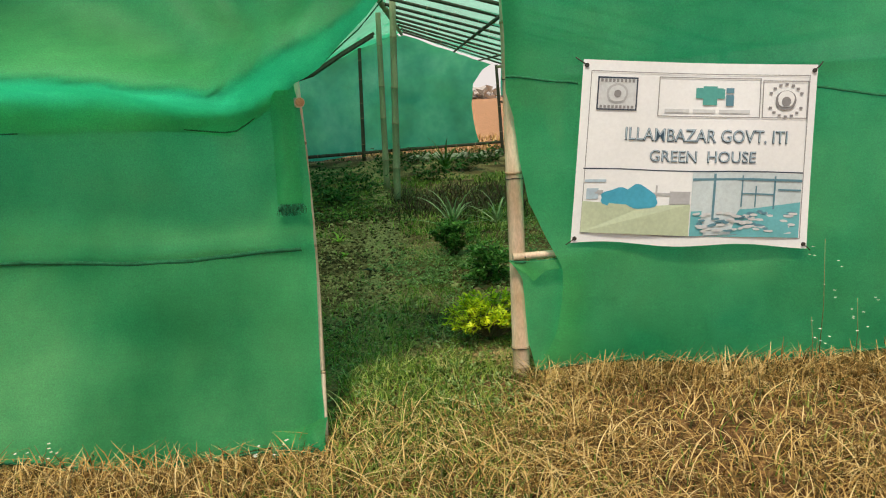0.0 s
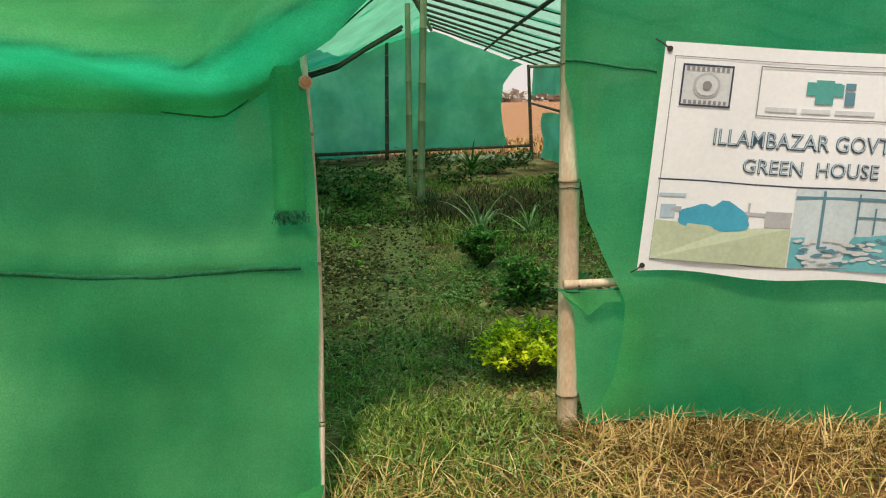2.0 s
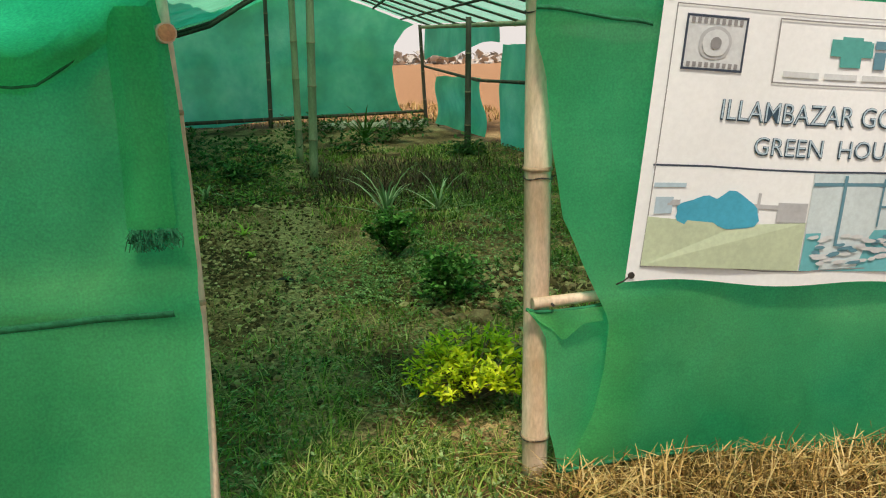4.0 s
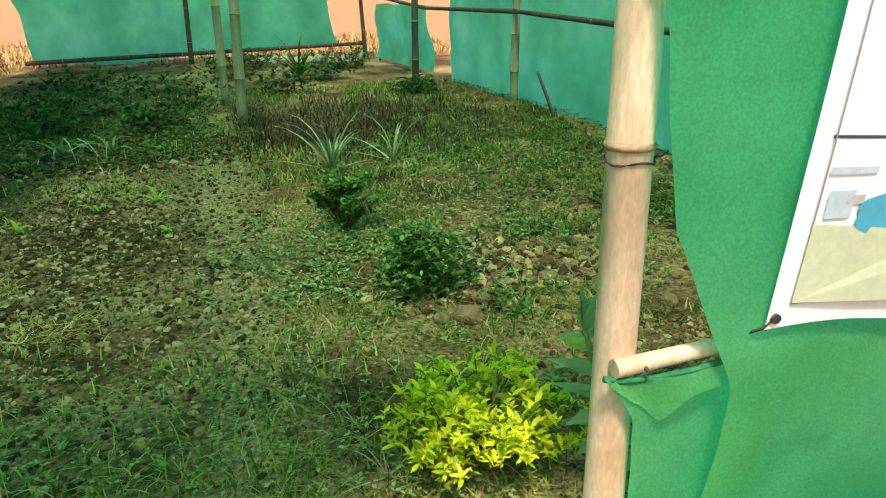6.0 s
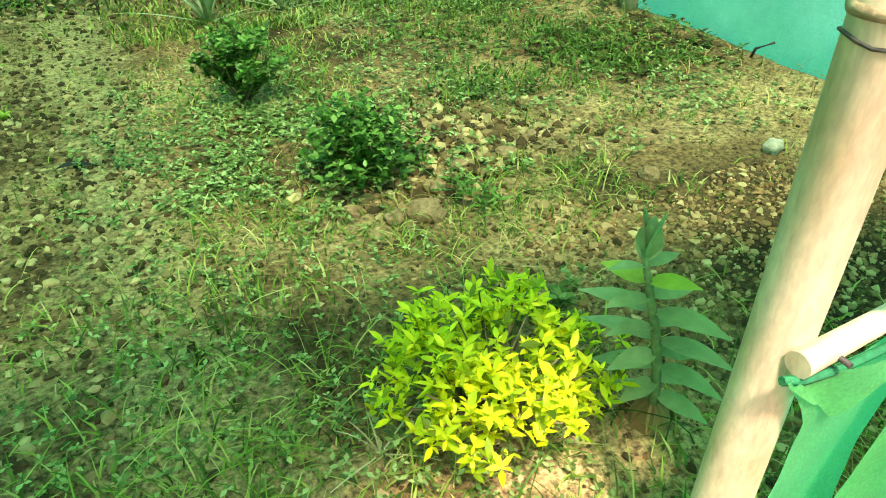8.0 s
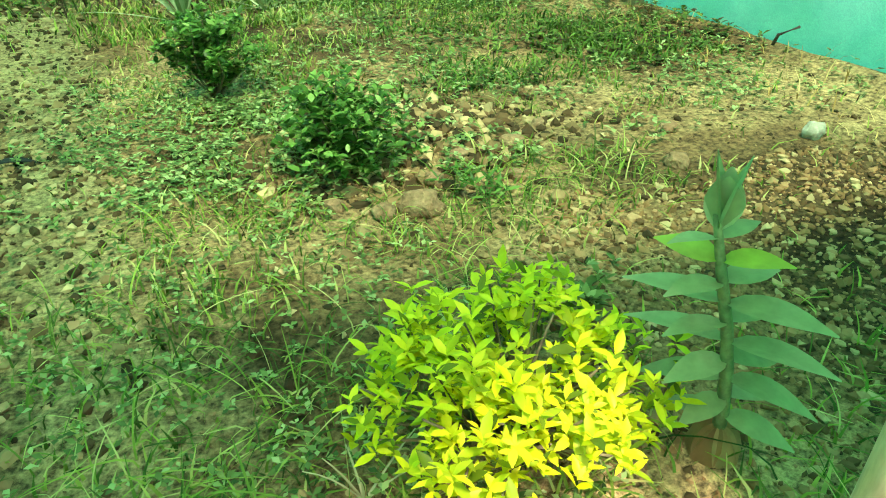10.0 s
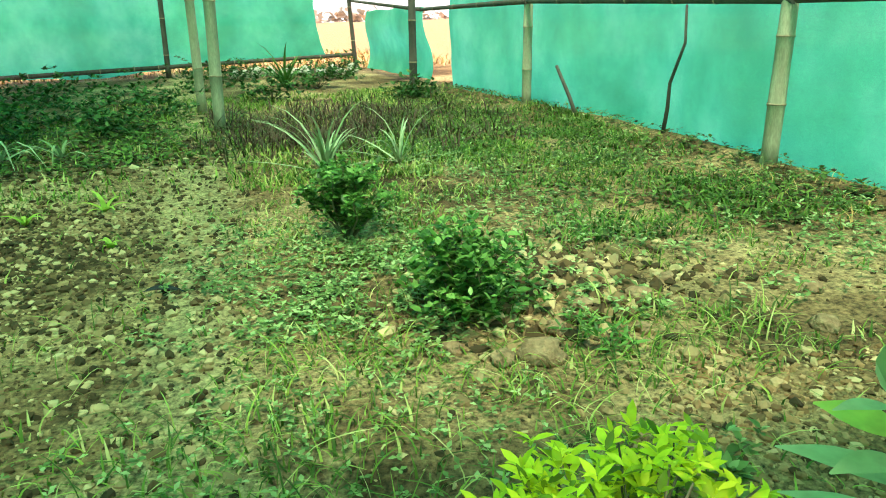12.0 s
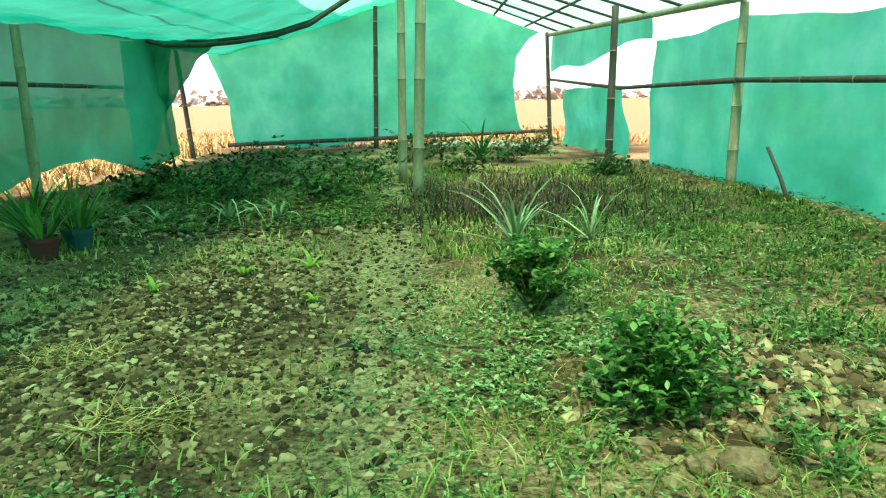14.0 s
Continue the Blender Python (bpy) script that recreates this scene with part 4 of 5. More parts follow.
def milkweed():
    root = thing("milkweed_plant", "upright plant with paired broad grey-green leaves", "plant", (1.68, 3.55, 0.0))
    def stem_at(z):
        return Vector((-0.16 * z + 0.02 * math.sin(8 * z), 0.06 * z, z))
    part("stem", tube(bmesh.new(), [stem_at(z) for z in (-0.02, 0.1, 0.2, 0.3, 0.42, 0.52)], [0.013, 0.013, 0.012, 0.011, 0.009, 0.006], 8), GREEN_STEM, root)
    rnd = random.Random(8)
    for k in range(10):
        z = 0.09 + 0.043 * k
        s = 0.62 + 0.38 * math.sin(math.pi * (k + 1.5) / 11.5)
        facing = k % 2
        for side in (0, 1):
            yaw = -0.88 + facing * 0.8 + side * math.pi + rnd.uniform(-0.15, 0.15)
            droop = 0.45 if k < 4 else 0.3
            vs, fs = leaf_shape((0.13 if facing else 0.185) * s * (0.75 if k == 8 else 1.0), (0.062 if facing else 0.074) * s, 0.18, droop, 7, 0.85)
            ob = new("leaf", mesh_of("leaf", vs, fs, YOUNG if k == 8 else MILKWEED))
            ob.parent = root
            ob.matrix_basis = turned(stem_at(z), yaw, 0.0 if k < 4 else 0.18 if k < 8 else 0.25, rnd.uniform(-0.2, 0.2))
    for k, yaw in enumerate((2.26, -0.88, 0.7, 3.8)):
        vs, fs = leaf_shape(0.13 if k < 2 else 0.10, 0.06, 0.35, -0.1, 6)
        ob = new("leaf", mesh_of("leaf", vs, fs, MILKWEED))
        ob.parent = root
        ob.matrix_basis = turned(stem_at(0.49), yaw, 1.32)
    for k in range(4):
        vs, fs = leaf_shape(0.13, 0.055, 0.1, 1.2, 5)
        ob = new("dead_leaf", mesh_of("dead_leaf", vs, fs, DRY_LEAF))
        ob.parent = root
        ob.matrix_basis = turned(stem_at(0.07), 2.6 + k * 0.9, -0.5)


milkweed()


def potted(at, mat, label, seed):
    root = thing("plant_pot", label, "pot", at)
    bm = bmesh.new()
    rings = [(0.0, 0.07), (0.0, 0.075), (0.12, 0.098), (0.12, 0.108), (0.145, 0.108), (0.145, 0.096), (0.12, 0.09)]
    n, prev = 18, None
    for z, r in rings:
        ring = [bm.verts.new((r * math.cos(k * math.tau / n), r * math.sin(k * math.tau / n), z)) for k in range(n)]
        if prev:
            for k in range(n):
                bm.faces.new((prev[k], prev[(k + 1) % n], ring[(k + 1) % n], ring[k]))
        else:
            bm.faces.new(ring[::-1])
        prev = ring
    bm.faces.new(prev)
    part("pot", bm, mat, root)
    rnd = random.Random(seed)
    shapes, poses = [], []
    for k in range(36):
        a = rnd.uniform(0, math.tau)
        shapes.append(leaf_shape(rnd.uniform(0.2, 0.45), 0.03, 0.3, 0.4, 4))
        poses.append(turned((0.05 * math.cos(a), 0.05 * math.sin(a), 0.12), a, rnd.uniform(0.7, 1.5)))
    tagged(new("foliage", scatter_mesh("foliage", shapes, poses, DARK_LEAF)), kind="stuff").parent = root


potted((-1.93, 7.35, 0.0), flat("dull_red_plastic", (0.14, 0.03, 0.03)), "dull red plastic pot with a dark leafy plant", 1)
potted((-1.86, 7.65, 0.0), flat("teal_plastic", (0.02, 0.09, 0.10)), "dark teal plastic pot with a dark leafy plant", 2)
potted((-2.25, 7.75, 0.0), flat("black_plastic", (0.04, 0.04, 0.04)), "black plastic pot with a dark leafy plant", 3)


def rock(name, at, size, mat, label, seed, category="stone", group=""):
    rnd = random.Random(seed)
    bm = bmesh.new()
    bmesh.ops.create_icosphere(bm, subdivisions=3, radius=1.0)
    for v in bm.verts:
        d = 1 + 0.35 * noise.noise(v.co * 1.4 + Vector((seed, 0, 0))) + 0.14 * noise.noise(v.co * 4 + Vector((0, seed, 0)))
        v.co = Vector((v.co.x * size[0], v.co.y * size[1], v.co.z * size[2])) * d
    for f in bm.faces:
        f.smooth = True
    ob = part(name, bm, mat, None, label)
    ob.location = (at[0], at[1], bumps(at[0], at[1]) + size[2] * 0.55)
    ob.rotation_euler = (0, 0, rnd.uniform(0, 6))
    tagged(ob, label, category, group)


for k, (x, y, s) in enumerate(((1.55, 4.69, 0.09), (1.66, 4.84, 0.055), (1.43, 4.70, 0.055), (1.80, 4.95, 0.05), (1.30, 4.80, 0.045), (1.92, 4.75, 0.04), (2.05, 5.0, 0.06), (2.5, 4.62, 0.06), (2.7, 4.9, 0.05), (2.25, 5.15, 0.045))):
    rock("earth_clod", (x, y), (s * 0.75, s * 0.6, s * 0.5), CLOD, "pale brown clod of dry earth on the soil", 40 + k, "clod", "earth clods")
rock("earth_clod", (1.05, 1.02), (0.045, 0.04, 0.035), CLOD, "orange-brown clod among the dry grass", 60, "clod", "earth clods")
rock("white_stone", (3.16, 4.61), (0.042, 0.038, 0.044), STONE, "pale round stone beside the gravel patch", 61)
for k in range(11):
    rr = random.Random(70 + k)
    rock("pale_block", (0.3 + 0.22 * k + rr.uniform(-.05, .05), 16.4 + rr.uniform(-.3, .2)), (0.13, 0.1, 0.09 + 0.05 * rr.random()), STONE, "pale yellowish stone at the foot of the end wall", 70 + k, "stone", "end wall stones")


def stick(name, pts, r, label):
    t = thing(name, label, "stick", pts[0])
    o = Vector(pts[0])
    part("branch", tube(bmesh.new(), [Vector(p) - o for p in pts], [r * (1 - 0.12 * k) for k in range(len(pts))], 7), BAMBOO_DARK, t)
    return t


stick("leaning_stick", [(3.74, 9.16, -0.02), (3.70, 9.30, 0.22), (3.64, 9.48, 0.49)], 0.022, "dark stick leaning at the foot of the net wall")
stick("crooked_branch", [(3.86, 7.86, -0.02), (3.88, 7.84, 0.25), (3.86, 7.80, 0.45), (3.9, 7.7, 0.75), (3.9, 7.72, 1.02)], 0.018, "thin crooked branch standing against the net wall")
stick("crooked_branch", [(3.92, 5.55, 0.0), (3.9, 5.5, 0.1), (3.92, 5.4, 0.16)], 0.01, "broken twig at the foot of the net wall")
stick("leaning_stick", [(-3.35, 13.0, 0.0), (-3.5, 13.2, 0.5), (-3.55, 13.3, 0.95)], 0.03, "pale stick leaning by the torn corner")
vs, fs = leaf_shape(0.16, 0.05, 0.5, 0.4, 5)
ob = new("fallen_leaf", mesh_of("fallen_leaf", vs, fs, grainy("black_leaf", (0.01, 0.01, 0.01), (0.03, 0.03, 0.025), 20, 0.6)))
ob.matrix_basis = turned((0.30, 5.55, 0.035), 0.1, 0.1)
tagged(ob, "dark curled fallen leaf on bare soil", "leaf")


# ---- ground cover ----
def clump(x, y, scale, seed):
    return 0.5 + 0.5 * noise.noise((x * scale + seed, y * scale, seed))


def blades(name, label, mat, n, area, height, seed, density, lean=0.6, width=0.004, segs=2, curl=0.0):
    """Many bent blades in one mesh; density(x, y) in 0..1 says how many stay."""
    rnd = np.random.RandomState(seed)
    vs, fs, made, tries = [], [], 0, 0
    while made < n and tries < n * 12:
        tries += 1
        x, y = area[0] + (area[1] - area[0]) * rnd.rand(), area[2] + (area[3] - area[2]) * rnd.rand()
        if rnd.rand() > density(x, y):
            continue
        a, h, l = rnd.rand() * math.tau, height * (0.4 + 0.9 * rnd.rand()), lean * (0.3 + 1.2 * rnd.rand())
        dx, dy, w, turn = math.cos(a), math.sin(a), width * (0.6 + 0.8 * rnd.rand()), curl * (rnd.rand() - 0.5) * 2
        b, z = len(vs), bumps(x, y) - 0.004
        for i in range(segs + 1):
            s = i / segs
            k = 1.0 - 0.4 * s if i < segs else 0.12
            off, up, away = l * h * s * s, h * s * (1 - 0.35 * min(1, l) * s - (0.45 * abs(turn) * s * s)), turn * h * s * s
            px, py = x + dx * off - dy * away, y + dy * off + dx * away
            vs.append((px - dy * w * k, py + dx * w * k, z + up))
            vs.append((px + dy * w * k, py - dx * w * k, z + up))
        fs += [(b + 2 * i, b + 2 * i + 1, b + 2 * i + 3, b + 2 * i + 2) for i in range(segs)]
        made += 1
    ob = new(name, mesh_of(name, np.array(vs), fs, mat))
    tagged(ob, label, "grass", kind="stuff")


def dens_front(x, y):
    edge = 2.3 if x < 0.5 else 3.25
    bare = math.exp(-(((x - 2.3) / 0.5) ** 2 + ((y - 2.45) / 0.25) ** 2)) + math.exp(-(((x - 3.3) / 0.5) ** 2 + ((y - 2.6) / 0.25) ** 2)) + math.exp(-(((x - 0.1) / 0.5) ** 2 + ((y - 1.9) / 0.2) ** 2))
    if y > edge or (0.45 < x < 1.45 and y > 2.75):
        return 0.0
    fade = min(1.0, max(0.0, (x + 3.2) / 1.6)) * min(1.0, max(0.0, (5.8 - x) / 1.6)) * min(1.0, max(0.0, (y + 1.3) / 1.5))
    return max(0.04, 0.15 + 0.85 * clump(x, y, 1.6, 3.1) ** 1.5 - 0.15 * bare) * fade


def dens_front_green(x, y):
    near_door = math.exp(-((x - 0.85) ** 2 / 0.25 + (y - 2.7) ** 2 / 1.2))
    if x < 0.45 and y > 2.25:
        return 0.0
    return min(1, 0.10 * clump(x, y, 1.3, 7) + 0.8 * near_door)


def dens_inside(x, y):
    bed = math.exp(-(((x + 0.4) / 0.9) ** 4 + ((y - 5.7) / 1.5) ** 4))
    path = math.exp(-(((x - 0.45 + 0.05 * (y - 6)) / 0.28) ** 2)) if 4.6 < y < 9 else 0
    gravel = math.exp(-(((x - 2.4) / 0.9) ** 4 + ((y - 4.0) / 0.5) ** 4))
    mound = math.exp(-(((x - 1.75) / 0.45) ** 2 + ((y - 5.1) / 0.35) ** 2))
    c = max(0.0, clump(x, y, 1.1, 2.2) * 0.7 + clump(x, y, 3.6, 4.2) * 0.6 - 0.55) * 2.2
    near = math.exp(-(((x - 0.5) / 1.1) ** 2 + ((y - 3.7) / 0.7) ** 2))
    c *= 1.0 if x > 0.6 else 0.45
    c *= 1 - 0.9 * min(1, max(0, (x - 2.9) / 0.5))
    return max(0.0, min(1.0, (0.02 + c + 0.5 * near) * (1 - 0.85 * bed) * (1 - 0.8 * path) * (1 - 0.95 * gravel) * (1 - 0.7 * mound)))


blades("dry_grass", "trampled straw-coloured dry grass in front of the nets", STRAW, 52000, (-3.2, 5.8, -1.3, 3.3), 0.075, 1, dens_front, 1.3, 0.0032)
blades("dry_grass", "long curled straw stalks tangled over the dry grass", STRAW, 9000, (-2.4, 4.6, 0.2, 3.2), 0.17, 41, dens_front, 1.1, 0.0026, 5, 1.2)
blades("dry_grass", "taller tangled dry grass along the foot of the net", STRAW, 2600, (1.5, 4.2, 2.85, 3.13), 0.16, 2, lambda x, y: 0.9, 1.0, 0.003)
blades("dry_grass", "dry grass stalks along the foot of the net", STRAW, 1600, (-1.6, 0.45, 2.0, 2.36), 0.13, 3, lambda x, y: 0.9, 1.0, 0.003)
blades("green_grass", "short green grass spreading through the doorway", GRASS, 9000, (-0.8, 3.0, 0.6, 3.4), 0.075, 4, dens_front_green, 0.9, 0.0035)
blades("green_grass", "short patchy green grass inside the shade house", GRASS, 11500, (-1.5, 3.9, 3.1, 7.5), 0.055, 5, dens_inside, 1.0, 0.0035)
blades("green_grass", "thin curled grass stems over the floor", GRASS, 1800, (-0.9, 2.4, 3.1, 5.4), 0.12, 42, dens_inside, 1.0, 0.0024, 5, 1.1)
blades("green_grass", "patchy green grass further inside the shade house", GRASS, 14000, (-3.5, 3.7, 7.2, 13.0), 0.08, 6, lambda x, y: max(0.0, clump(x, y, 0.9, 5.5) * 0.7 + clump(x, y, 3.0, 1.5) * 0.6 - 0.5) * 2 * (0.3 if x < 0.5 else 1.0) * (1 - 0.9 * min(1, max(0, (x - 2.7) / 0.5))), 0.9, 0.006)
blades("green_grass", "lush grass between the shrubs and the side wall, darkened for shade", LUSH, 8500, (1.3, 3.75, 5.6, 10.2), 0.085, 43, lambda x, y: max(0.0, 2.2 * clump(x, y, 1.5, 3.3) - 0.75) * (1 - 0.75 * math.exp(-(((x - 2.3) / 0.7) ** 2 + ((y - 5.2) / 0.5) ** 2))), 0.9, 0.005, 3, 0.5)
blades("dry_grass", "thin dry stalks along the side wall foot", STRAW, 350, (3.3, 3.95, 3.4, 10.0), 0.10, 7, lambda x, y: 0.6, 1.0, 0.003)
blades("dry_grass", "yellow dry grass beyond the torn nets", STRAW, 5000, (-9, 5, 17.2, 24.0), 0.22, 8, lambda x, y: 0.7, 0.9, 0.012)
blades("dry_grass", "yellow dry grass beyond the torn side net", STRAW, 3000, (-8, -3.95, 9.0, 17.0), 0.25, 9, lambda x, y: 0.7, 0.9, 0.012)
blades("brown_weeds", "dark reddish-brown dry weeds behind the spiky plants", RUST_WEED, 3200, (0.2, 3.2, 7.9, 11.5), 0.17, 10, lambda x, y: clump(x, y, 2.0, 1) ** 2 * math.exp(-(((x - 1.4) / 1.0) ** 2 + ((y - 9.4) / 1.2) ** 2)), 0.9, 0.007)
for k, (x, y, col) in enumerate(((-0.73, 5.53, 0), (-0.23, 4.98, 0))):
    blades("straw_litter", "small heap of orange straw on bare soil", STRAW, 260, (x - 0.16, x + 0.16, y - 0.09, y + 0.09), 0.05, 50 + k, lambda x, y: 1.0, 2.5, 0.004)


def weeds(name, label, n, area, seed, density, size=0.016, mat=None):
    rnd = random.Random(seed)
    base = [leaf_shape(size * f, size * 0.62 * f, 0.2, 0.2, 2) for f in (0.8, 1.0, 1.3)]
    shapes, poses = [], []
    for _ in range(n * 10):
        if len(shapes) >= n:
            break
        x, y = rnd.uniform(area[0], area[1]), rnd.uniform(area[2], area[3])
        if rnd.random() > density(x, y):
            continue
        z, yaw = bumps(x, y) + rnd.uniform(0.004, 0.05), rnd.uniform(0, 6.28)
        for j in range(3):
            shapes.append(base[rnd.randrange(3)])
            poses.append(turned((x, y, z), yaw + 2.1 * j, rnd.uniform(-0.2, 0.7)))
    tagged(new(name, scatter_mesh(name, shapes, poses, mat or WEED)), label, "weeds", kind="stuff")


def patch(cx, cy, rx, ry):
    return lambda x, y: math.exp(-(((x - cx) / rx) ** 2 + ((y - cy) / ry) ** 2))


blades("dry_grass", "thin dry field grass around the shade house", STRAW, 9000, (-12, 14, -8, 3.0), 0.10, 15, lambda x, y: (0.0 if -3.0 < x < 5.6 and y > -1.0 else 0.8) * math.exp(-((x - 1) / 8.0) ** 2 - (min(0, y) / 5.0) ** 2), 1.1, 0.006)
weeds("creeping_weeds", "creeping small-leaved green weeds round a shrub", 5500, (0.3, 2.2, 4.6, 6.8), 11, lambda x, y: patch(1.1, 5.55, 0.5, 0.65)(x, y) * max(0.05, 1.8 * clump(x, y, 4.0, 2) - 0.5), 0.022)
weeds("creeping_weeds", "small-leaved green weeds over the soil", 7000, (1.2, 3.9, 4.8, 9.0), 12, lambda x, y: max(0.0, 2.0 * clump(x, y, 1.7, 9) - 0.7), 0.026)
weeds("creeping_weeds", "low green weeds in the doorway grass", 6000, (-0.6, 1.5, 2.6, 4.6), 13, lambda x, y: clump(x, y, 2.0, 4) ** 1.5, 0.018)
weeds("creeping_weeds", "dull green and brown weeds along the side wall", 7000, (2.2, 3.95, 5.6, 12.5), 16, lambda x, y: clump(x, y, 1.6, 3) ** 1.2, 0.04, DULL_WEED)
weeds("creeping_weeds", "low weeds in the far planted beds", 6000, (-2.6, 0.6, 8.2, 11.0), 14, lambda x, y: clump(x, y, 1.2, 6) ** 1.5, 0.05, DULL_WEED)


def pebbles(name, label, n, area, seed, density, size, mat, singles=0, near=(0, 0), one="stone", one_mat=None):
    """Loose lumps. The singles nearest to a spot are objects of their own; the rest is one mesh."""
    rnd = np.random.RandomState(seed)
    ico = bmesh.new()
    bmesh.ops.create_icosphere(ico, subdivisions=1, radius=1.0)
    base = np.array([v.co[:] for v in ico.verts])
    tri = [tuple(v.index for v in f.verts) for f in ico.faces]
    ico.free()
    spots = []
    while len(spots) < n:
        x, y = area[0] + (area[1] - area[0]) * rnd.rand(), area[2] + (area[3] - area[2]) * rnd.rand()
        if rnd.rand() <= density(x, y):
            spots.append((x, y, size * (0.3 + 1.15 * rnd.rand() ** 3.0), rnd.rand() * 6.28))
    spots.sort(key=lambda p: (p[0] - near[0]) ** 2 + (p[1] - near[1]) ** 2)
    forms = [base * (1 + 1.1 * (rnd.rand(len(base), 1) - 0.5)) * np.array([1, 0.6 + 0.5 * rnd.rand(), 0.5 + 0.4 * rnd.rand()]) for _ in range(12)]
    vs, fs = [], []
    for k, (x, y, s, a) in enumerate(spots[singles:]):
        p, c, q = forms[k % 12] * s, math.cos(a), math.sin(a)
        vs.append(np.stack([p[:, 0] * c - p[:, 1] * q + x, p[:, 0] * q + p[:, 1] * c + y, p[:, 2] + bumps(x, y) + s * 0.15], 1))
        fs += [tuple(i + k * len(base) for i in f) for f in tri]
    me = bpy.data.meshes.new(name)
    me.from_pydata([tuple(v) for v in np.concatenate(vs)], [], fs)
    me.materials.append(mat)
    ob = tagged(new(name, me), label, "gravel", kind="stuff")
    if singles:
        kinds = []
        for f in forms:
            m2 = bpy.data.meshes.new(one)
            m2.from_pydata([tuple(v) for v in f], [], tri)
            m2.materials.append(one_mat or mat)
            kinds.append(m2)
        for k, (x, y, s, a) in enumerate(spots[:singles]):
            o = new(one, kinds[k % 12])
            o.parent = ob
            o.matrix_basis = Matrix.Translation((x, y, bumps(x, y) + s * 0.15)) @ Matrix.Rotation(a, 4, "Z") @ Matrix.Scale(s, 4)


RUBBLE = leafy("soil_crumbs", [(0.0, (0.04, 0.03, 0.013)), (0.42, (0.10, 0.06, 0.025)), (0.75, (0.34, 0.225, 0.10)), (1.0, (0.60, 0.45, 0.22))], 0.0, 0.95)
GRAVEL_ONE = leafy("brown_gravel_stones", [(0.0, (0.05, 0.03, 0.013)), (0.4, (0.30, 0.16, 0.065)), (0.8, (0.42, 0.25, 0.115)), (1.0, (0.60, 0.42, 0.21))], 0.0, 0.9, "object")
RUBBLE_ONE = leafy("soil_lumps", [(0.0, (0.04, 0.03, 0.013)), (0.42, (0.10, 0.06, 0.025)), (0.75, (0.34, 0.225, 0.10)), (1.0, (0.60, 0.45, 0.22))], 0.0, 0.95, "object")
GRAVEL = leafy("brown_gravel", [(0.0, (0.05, 0.03, 0.013)), (0.4, (0.30, 0.16, 0.065)), (0.8, (0.42, 0.25, 0.115)), (1.0, (0.60, 0.42, 0.21))], 0.0, 0.9)
pebbles("soil_crumbs", "crumbly brown soil lumps over a dug bed", 14000, (-2.6, 0.75, 3.7, 8.0), 21, lambda x, y: patch(-0.6, 5.6, 1.0, 1.6)(x, y) * (0.25 + 0.9 * clump(x, y, 2.2, 6.1)), 0.0165, RUBBLE, 300, (0.0, 4.6), "lump", RUBBLE_ONE)
pebbles("soil_crumbs", "scattered soil lumps over the floor", 8000, (-2.5, 3.8, 3.2, 9.0), 22, lambda x, y: 0.15 + 0.8 * clump(x, y, 1.0, 8) ** 2, 0.013, RUBBLE)
pebbles("gravel_patch", "patch of loose brown gravel by the front net", 9500, (1.3, 3.9, 3.25, 4.6), 23, lambda x, y: (1.0 if y < 4.52 - 0.5 * max(0.0, 2.0 - x) + 0.05 * math.sin(7 * x) else 0.06) * min(1, max(0.0, (x - 1.45) * 2)), 0.013, GRAVEL, 300, (1.9, 4.2), "stone", GRAVEL_ONE)
pebbles("soil_crumbs", "dry soil lumps on a planted mound", 2000, (1.0, 2.6, 4.5, 6.0), 24, patch(1.75, 5.25, 0.42, 0.36), 0.024, RUBBLE)
pebbles("soil_crumbs", "dark soil lumps in the far bed", 2200, (-2.6, 0.5, 8.0, 9.4), 25, lambda x, y: 0.8, 0.03, RUBBLE)


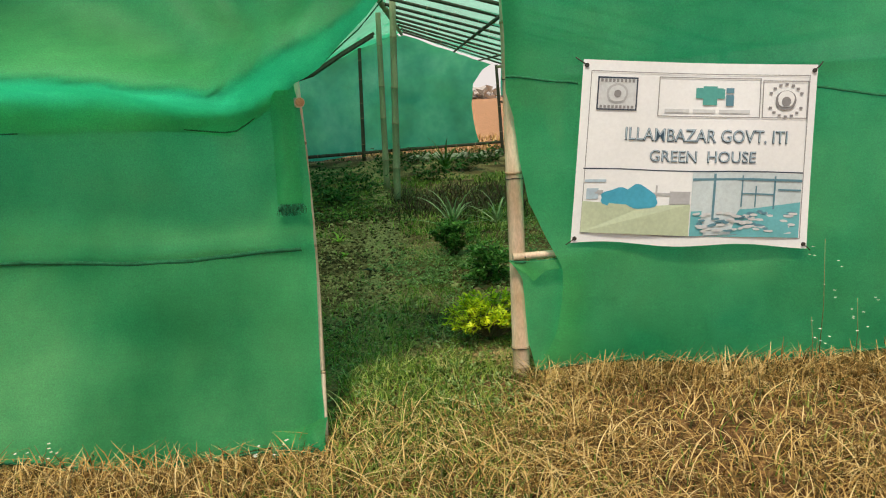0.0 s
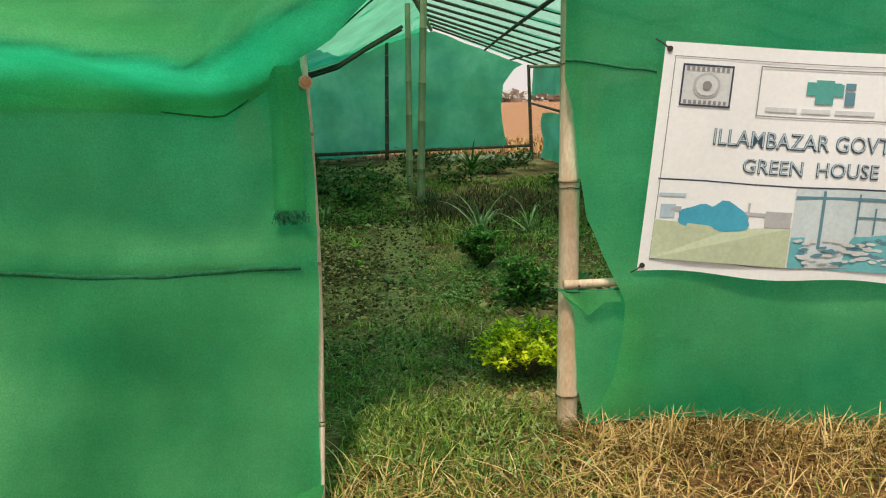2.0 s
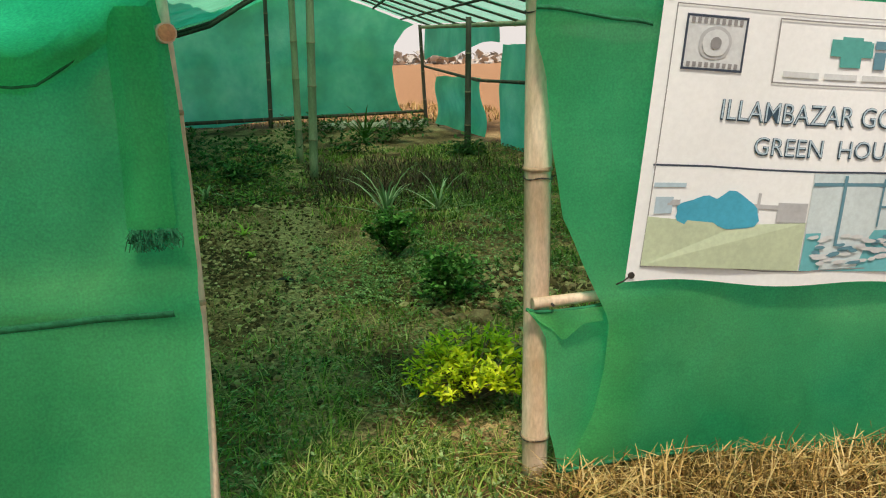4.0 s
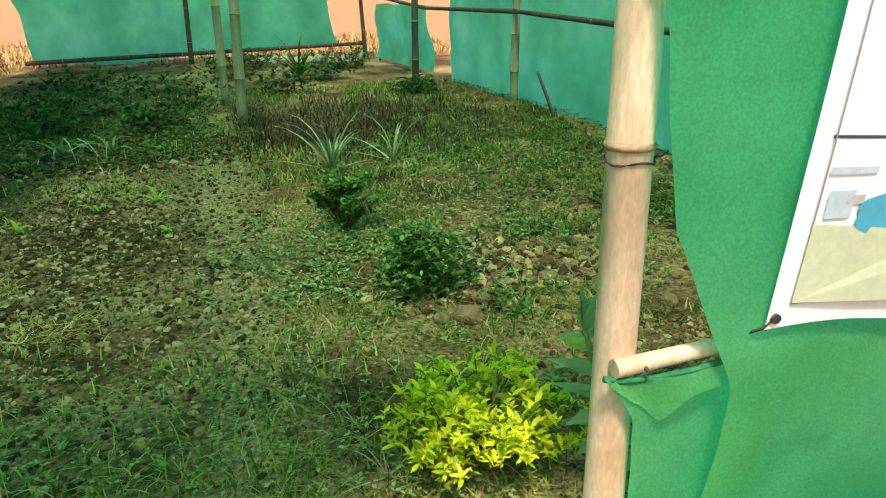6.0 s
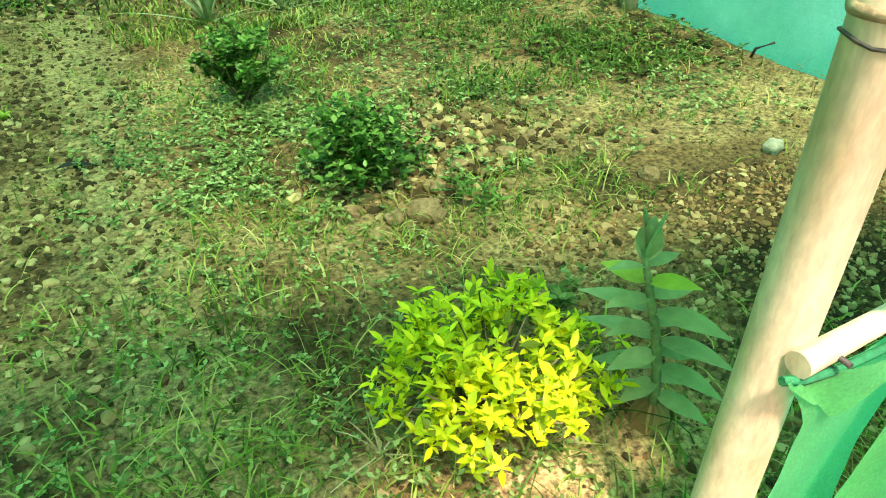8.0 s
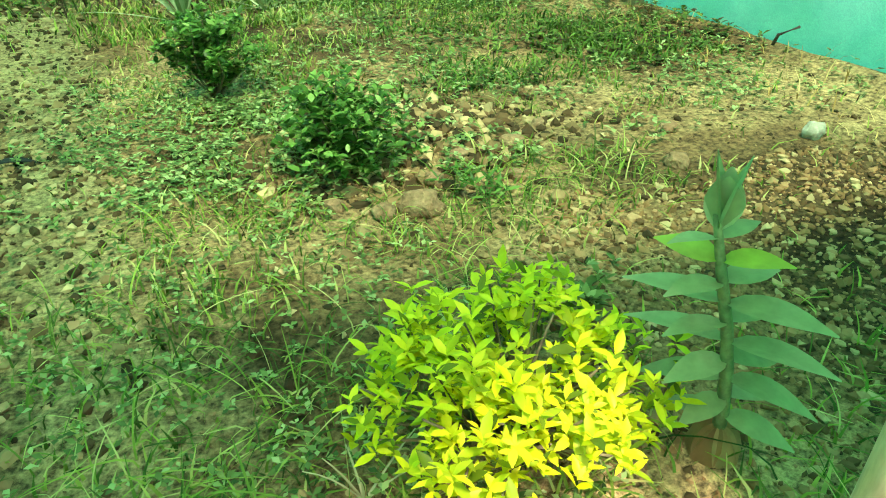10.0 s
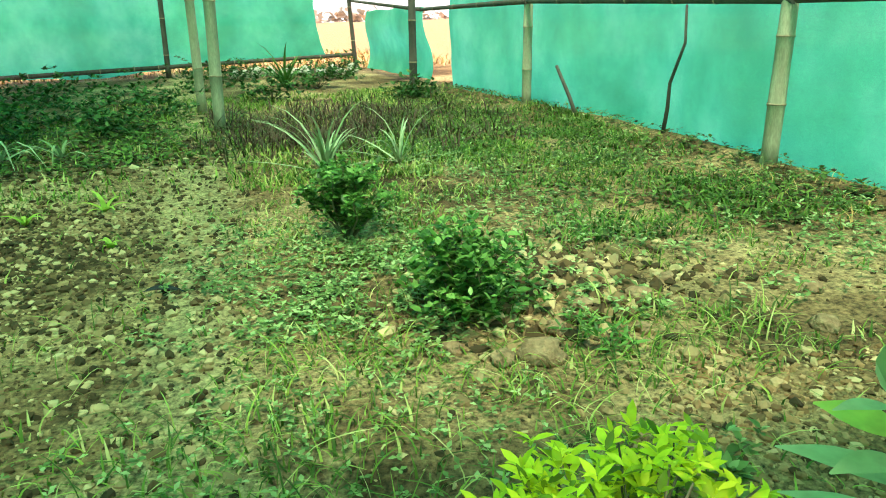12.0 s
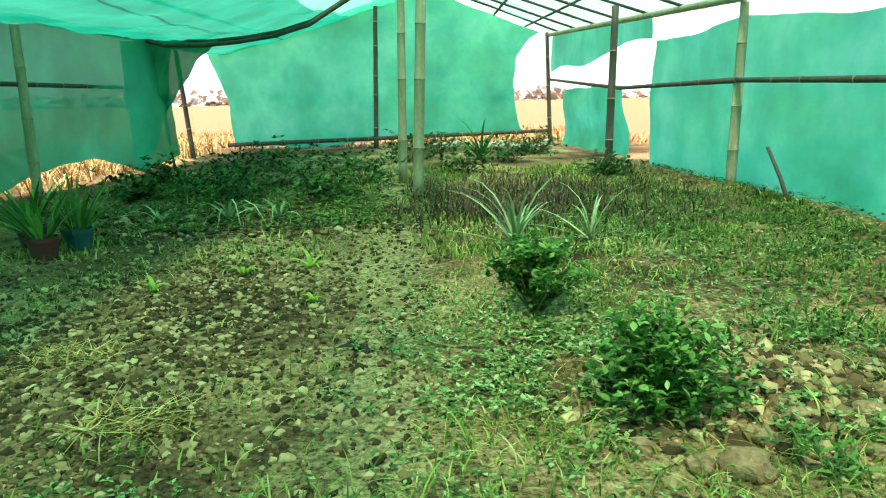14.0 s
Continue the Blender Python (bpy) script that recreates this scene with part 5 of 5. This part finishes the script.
def flower_weed(at, height, label, seed):
    rnd = random.Random(seed)
    root = thing("flowering_weed", label, "weed", (at[0], at[1], 0.0), "flowering weeds")
    part("stem", tube(bmesh.new(), [(0, 0, 0), (0.01, 0.005, height * 0.5), (-0.01, 0.0, height)], [0.003, 0.0025, 0.0015], 5), GREEN_STEM, root)
    shapes, poses = [], []
    for k in range(8):
        z = height * (0.55 + 0.45 * rnd.random())
        p = Vector((rnd.uniform(-0.09, 0.09), rnd.uniform(-0.03, 0.02), z))
        for j in range(4):
            shapes.append(leaf_shape(0.009, 0.006, 0.1, 0.1, 2))
            poses.append(turned(p, j * 1.57, 0.3))
    tagged(new("blossoms", scatter_mesh("blossoms", shapes, poses, flat("white_petals", (0.75, 0.78, 0.66)))), kind="stuff", label="tiny white blossoms").parent = root


flower_weed((3.02, 3.0), 0.72, "thin weed with tiny white blossoms against the net", 1)
flower_weed((3.2, 2.98), 0.40, "thin weed with tiny white blossoms against the net", 2)
flower_weed((2.95, 2.95), 0.32, "thin weed with tiny white blossoms against the net", 3)
flower_weed((0.3, 2.2), 0.16, "short pale weed at the foot of the net", 4)
flower_weed((-0.75, 2.3), 0.14, "short pale weed at the foot of the net", 5)
blade_plant("dry_stalks", (1.03, 3.72), "dry pale weed stalks beside the golden shrub", 9, 0.17, 0.0035, DRY_PALE, 66, 0.4, "stalk")


# ---- distance ----
def tree_line():
    shapes, poses = [], []
    rnd = random.Random(5)
    for k in range(420):
        a = rnd.uniform(-1.1, 1.1)
        d = rnd.uniform(170, 260)
        cx, cy, w, h = d * math.sin(a), d * math.cos(a), rnd.uniform(3, 8), rnd.uniform(0.8, 3.2)
        for j in range(14):
            shapes.append(leaf_shape(2.6, 2.0, 0.4, 0.4, 2))
            poses.append(turned((cx + rnd.gauss(0, w * 0.4), cy, abs(rnd.gauss(0, h * 0.45))), rnd.uniform(0, 6.28), rnd.uniform(-0.6, 1.2), rnd.uniform(-1, 1), rnd.uniform(0.6, 1.3)))
    # pale grey leaves: the haze of distance is put into the colour
    m = leafy("haze_paled_trees", [(0.0, (0.46, 0.43, 0.37)), (1.0, (0.58, 0.54, 0.47))], 0.0, 1.0)
    tagged(new("tree_line", scatter_mesh("tree_line", shapes, poses, m)), "line of distant trees beyond the field, paled for haze", "trees", kind="stuff")


tree_line()
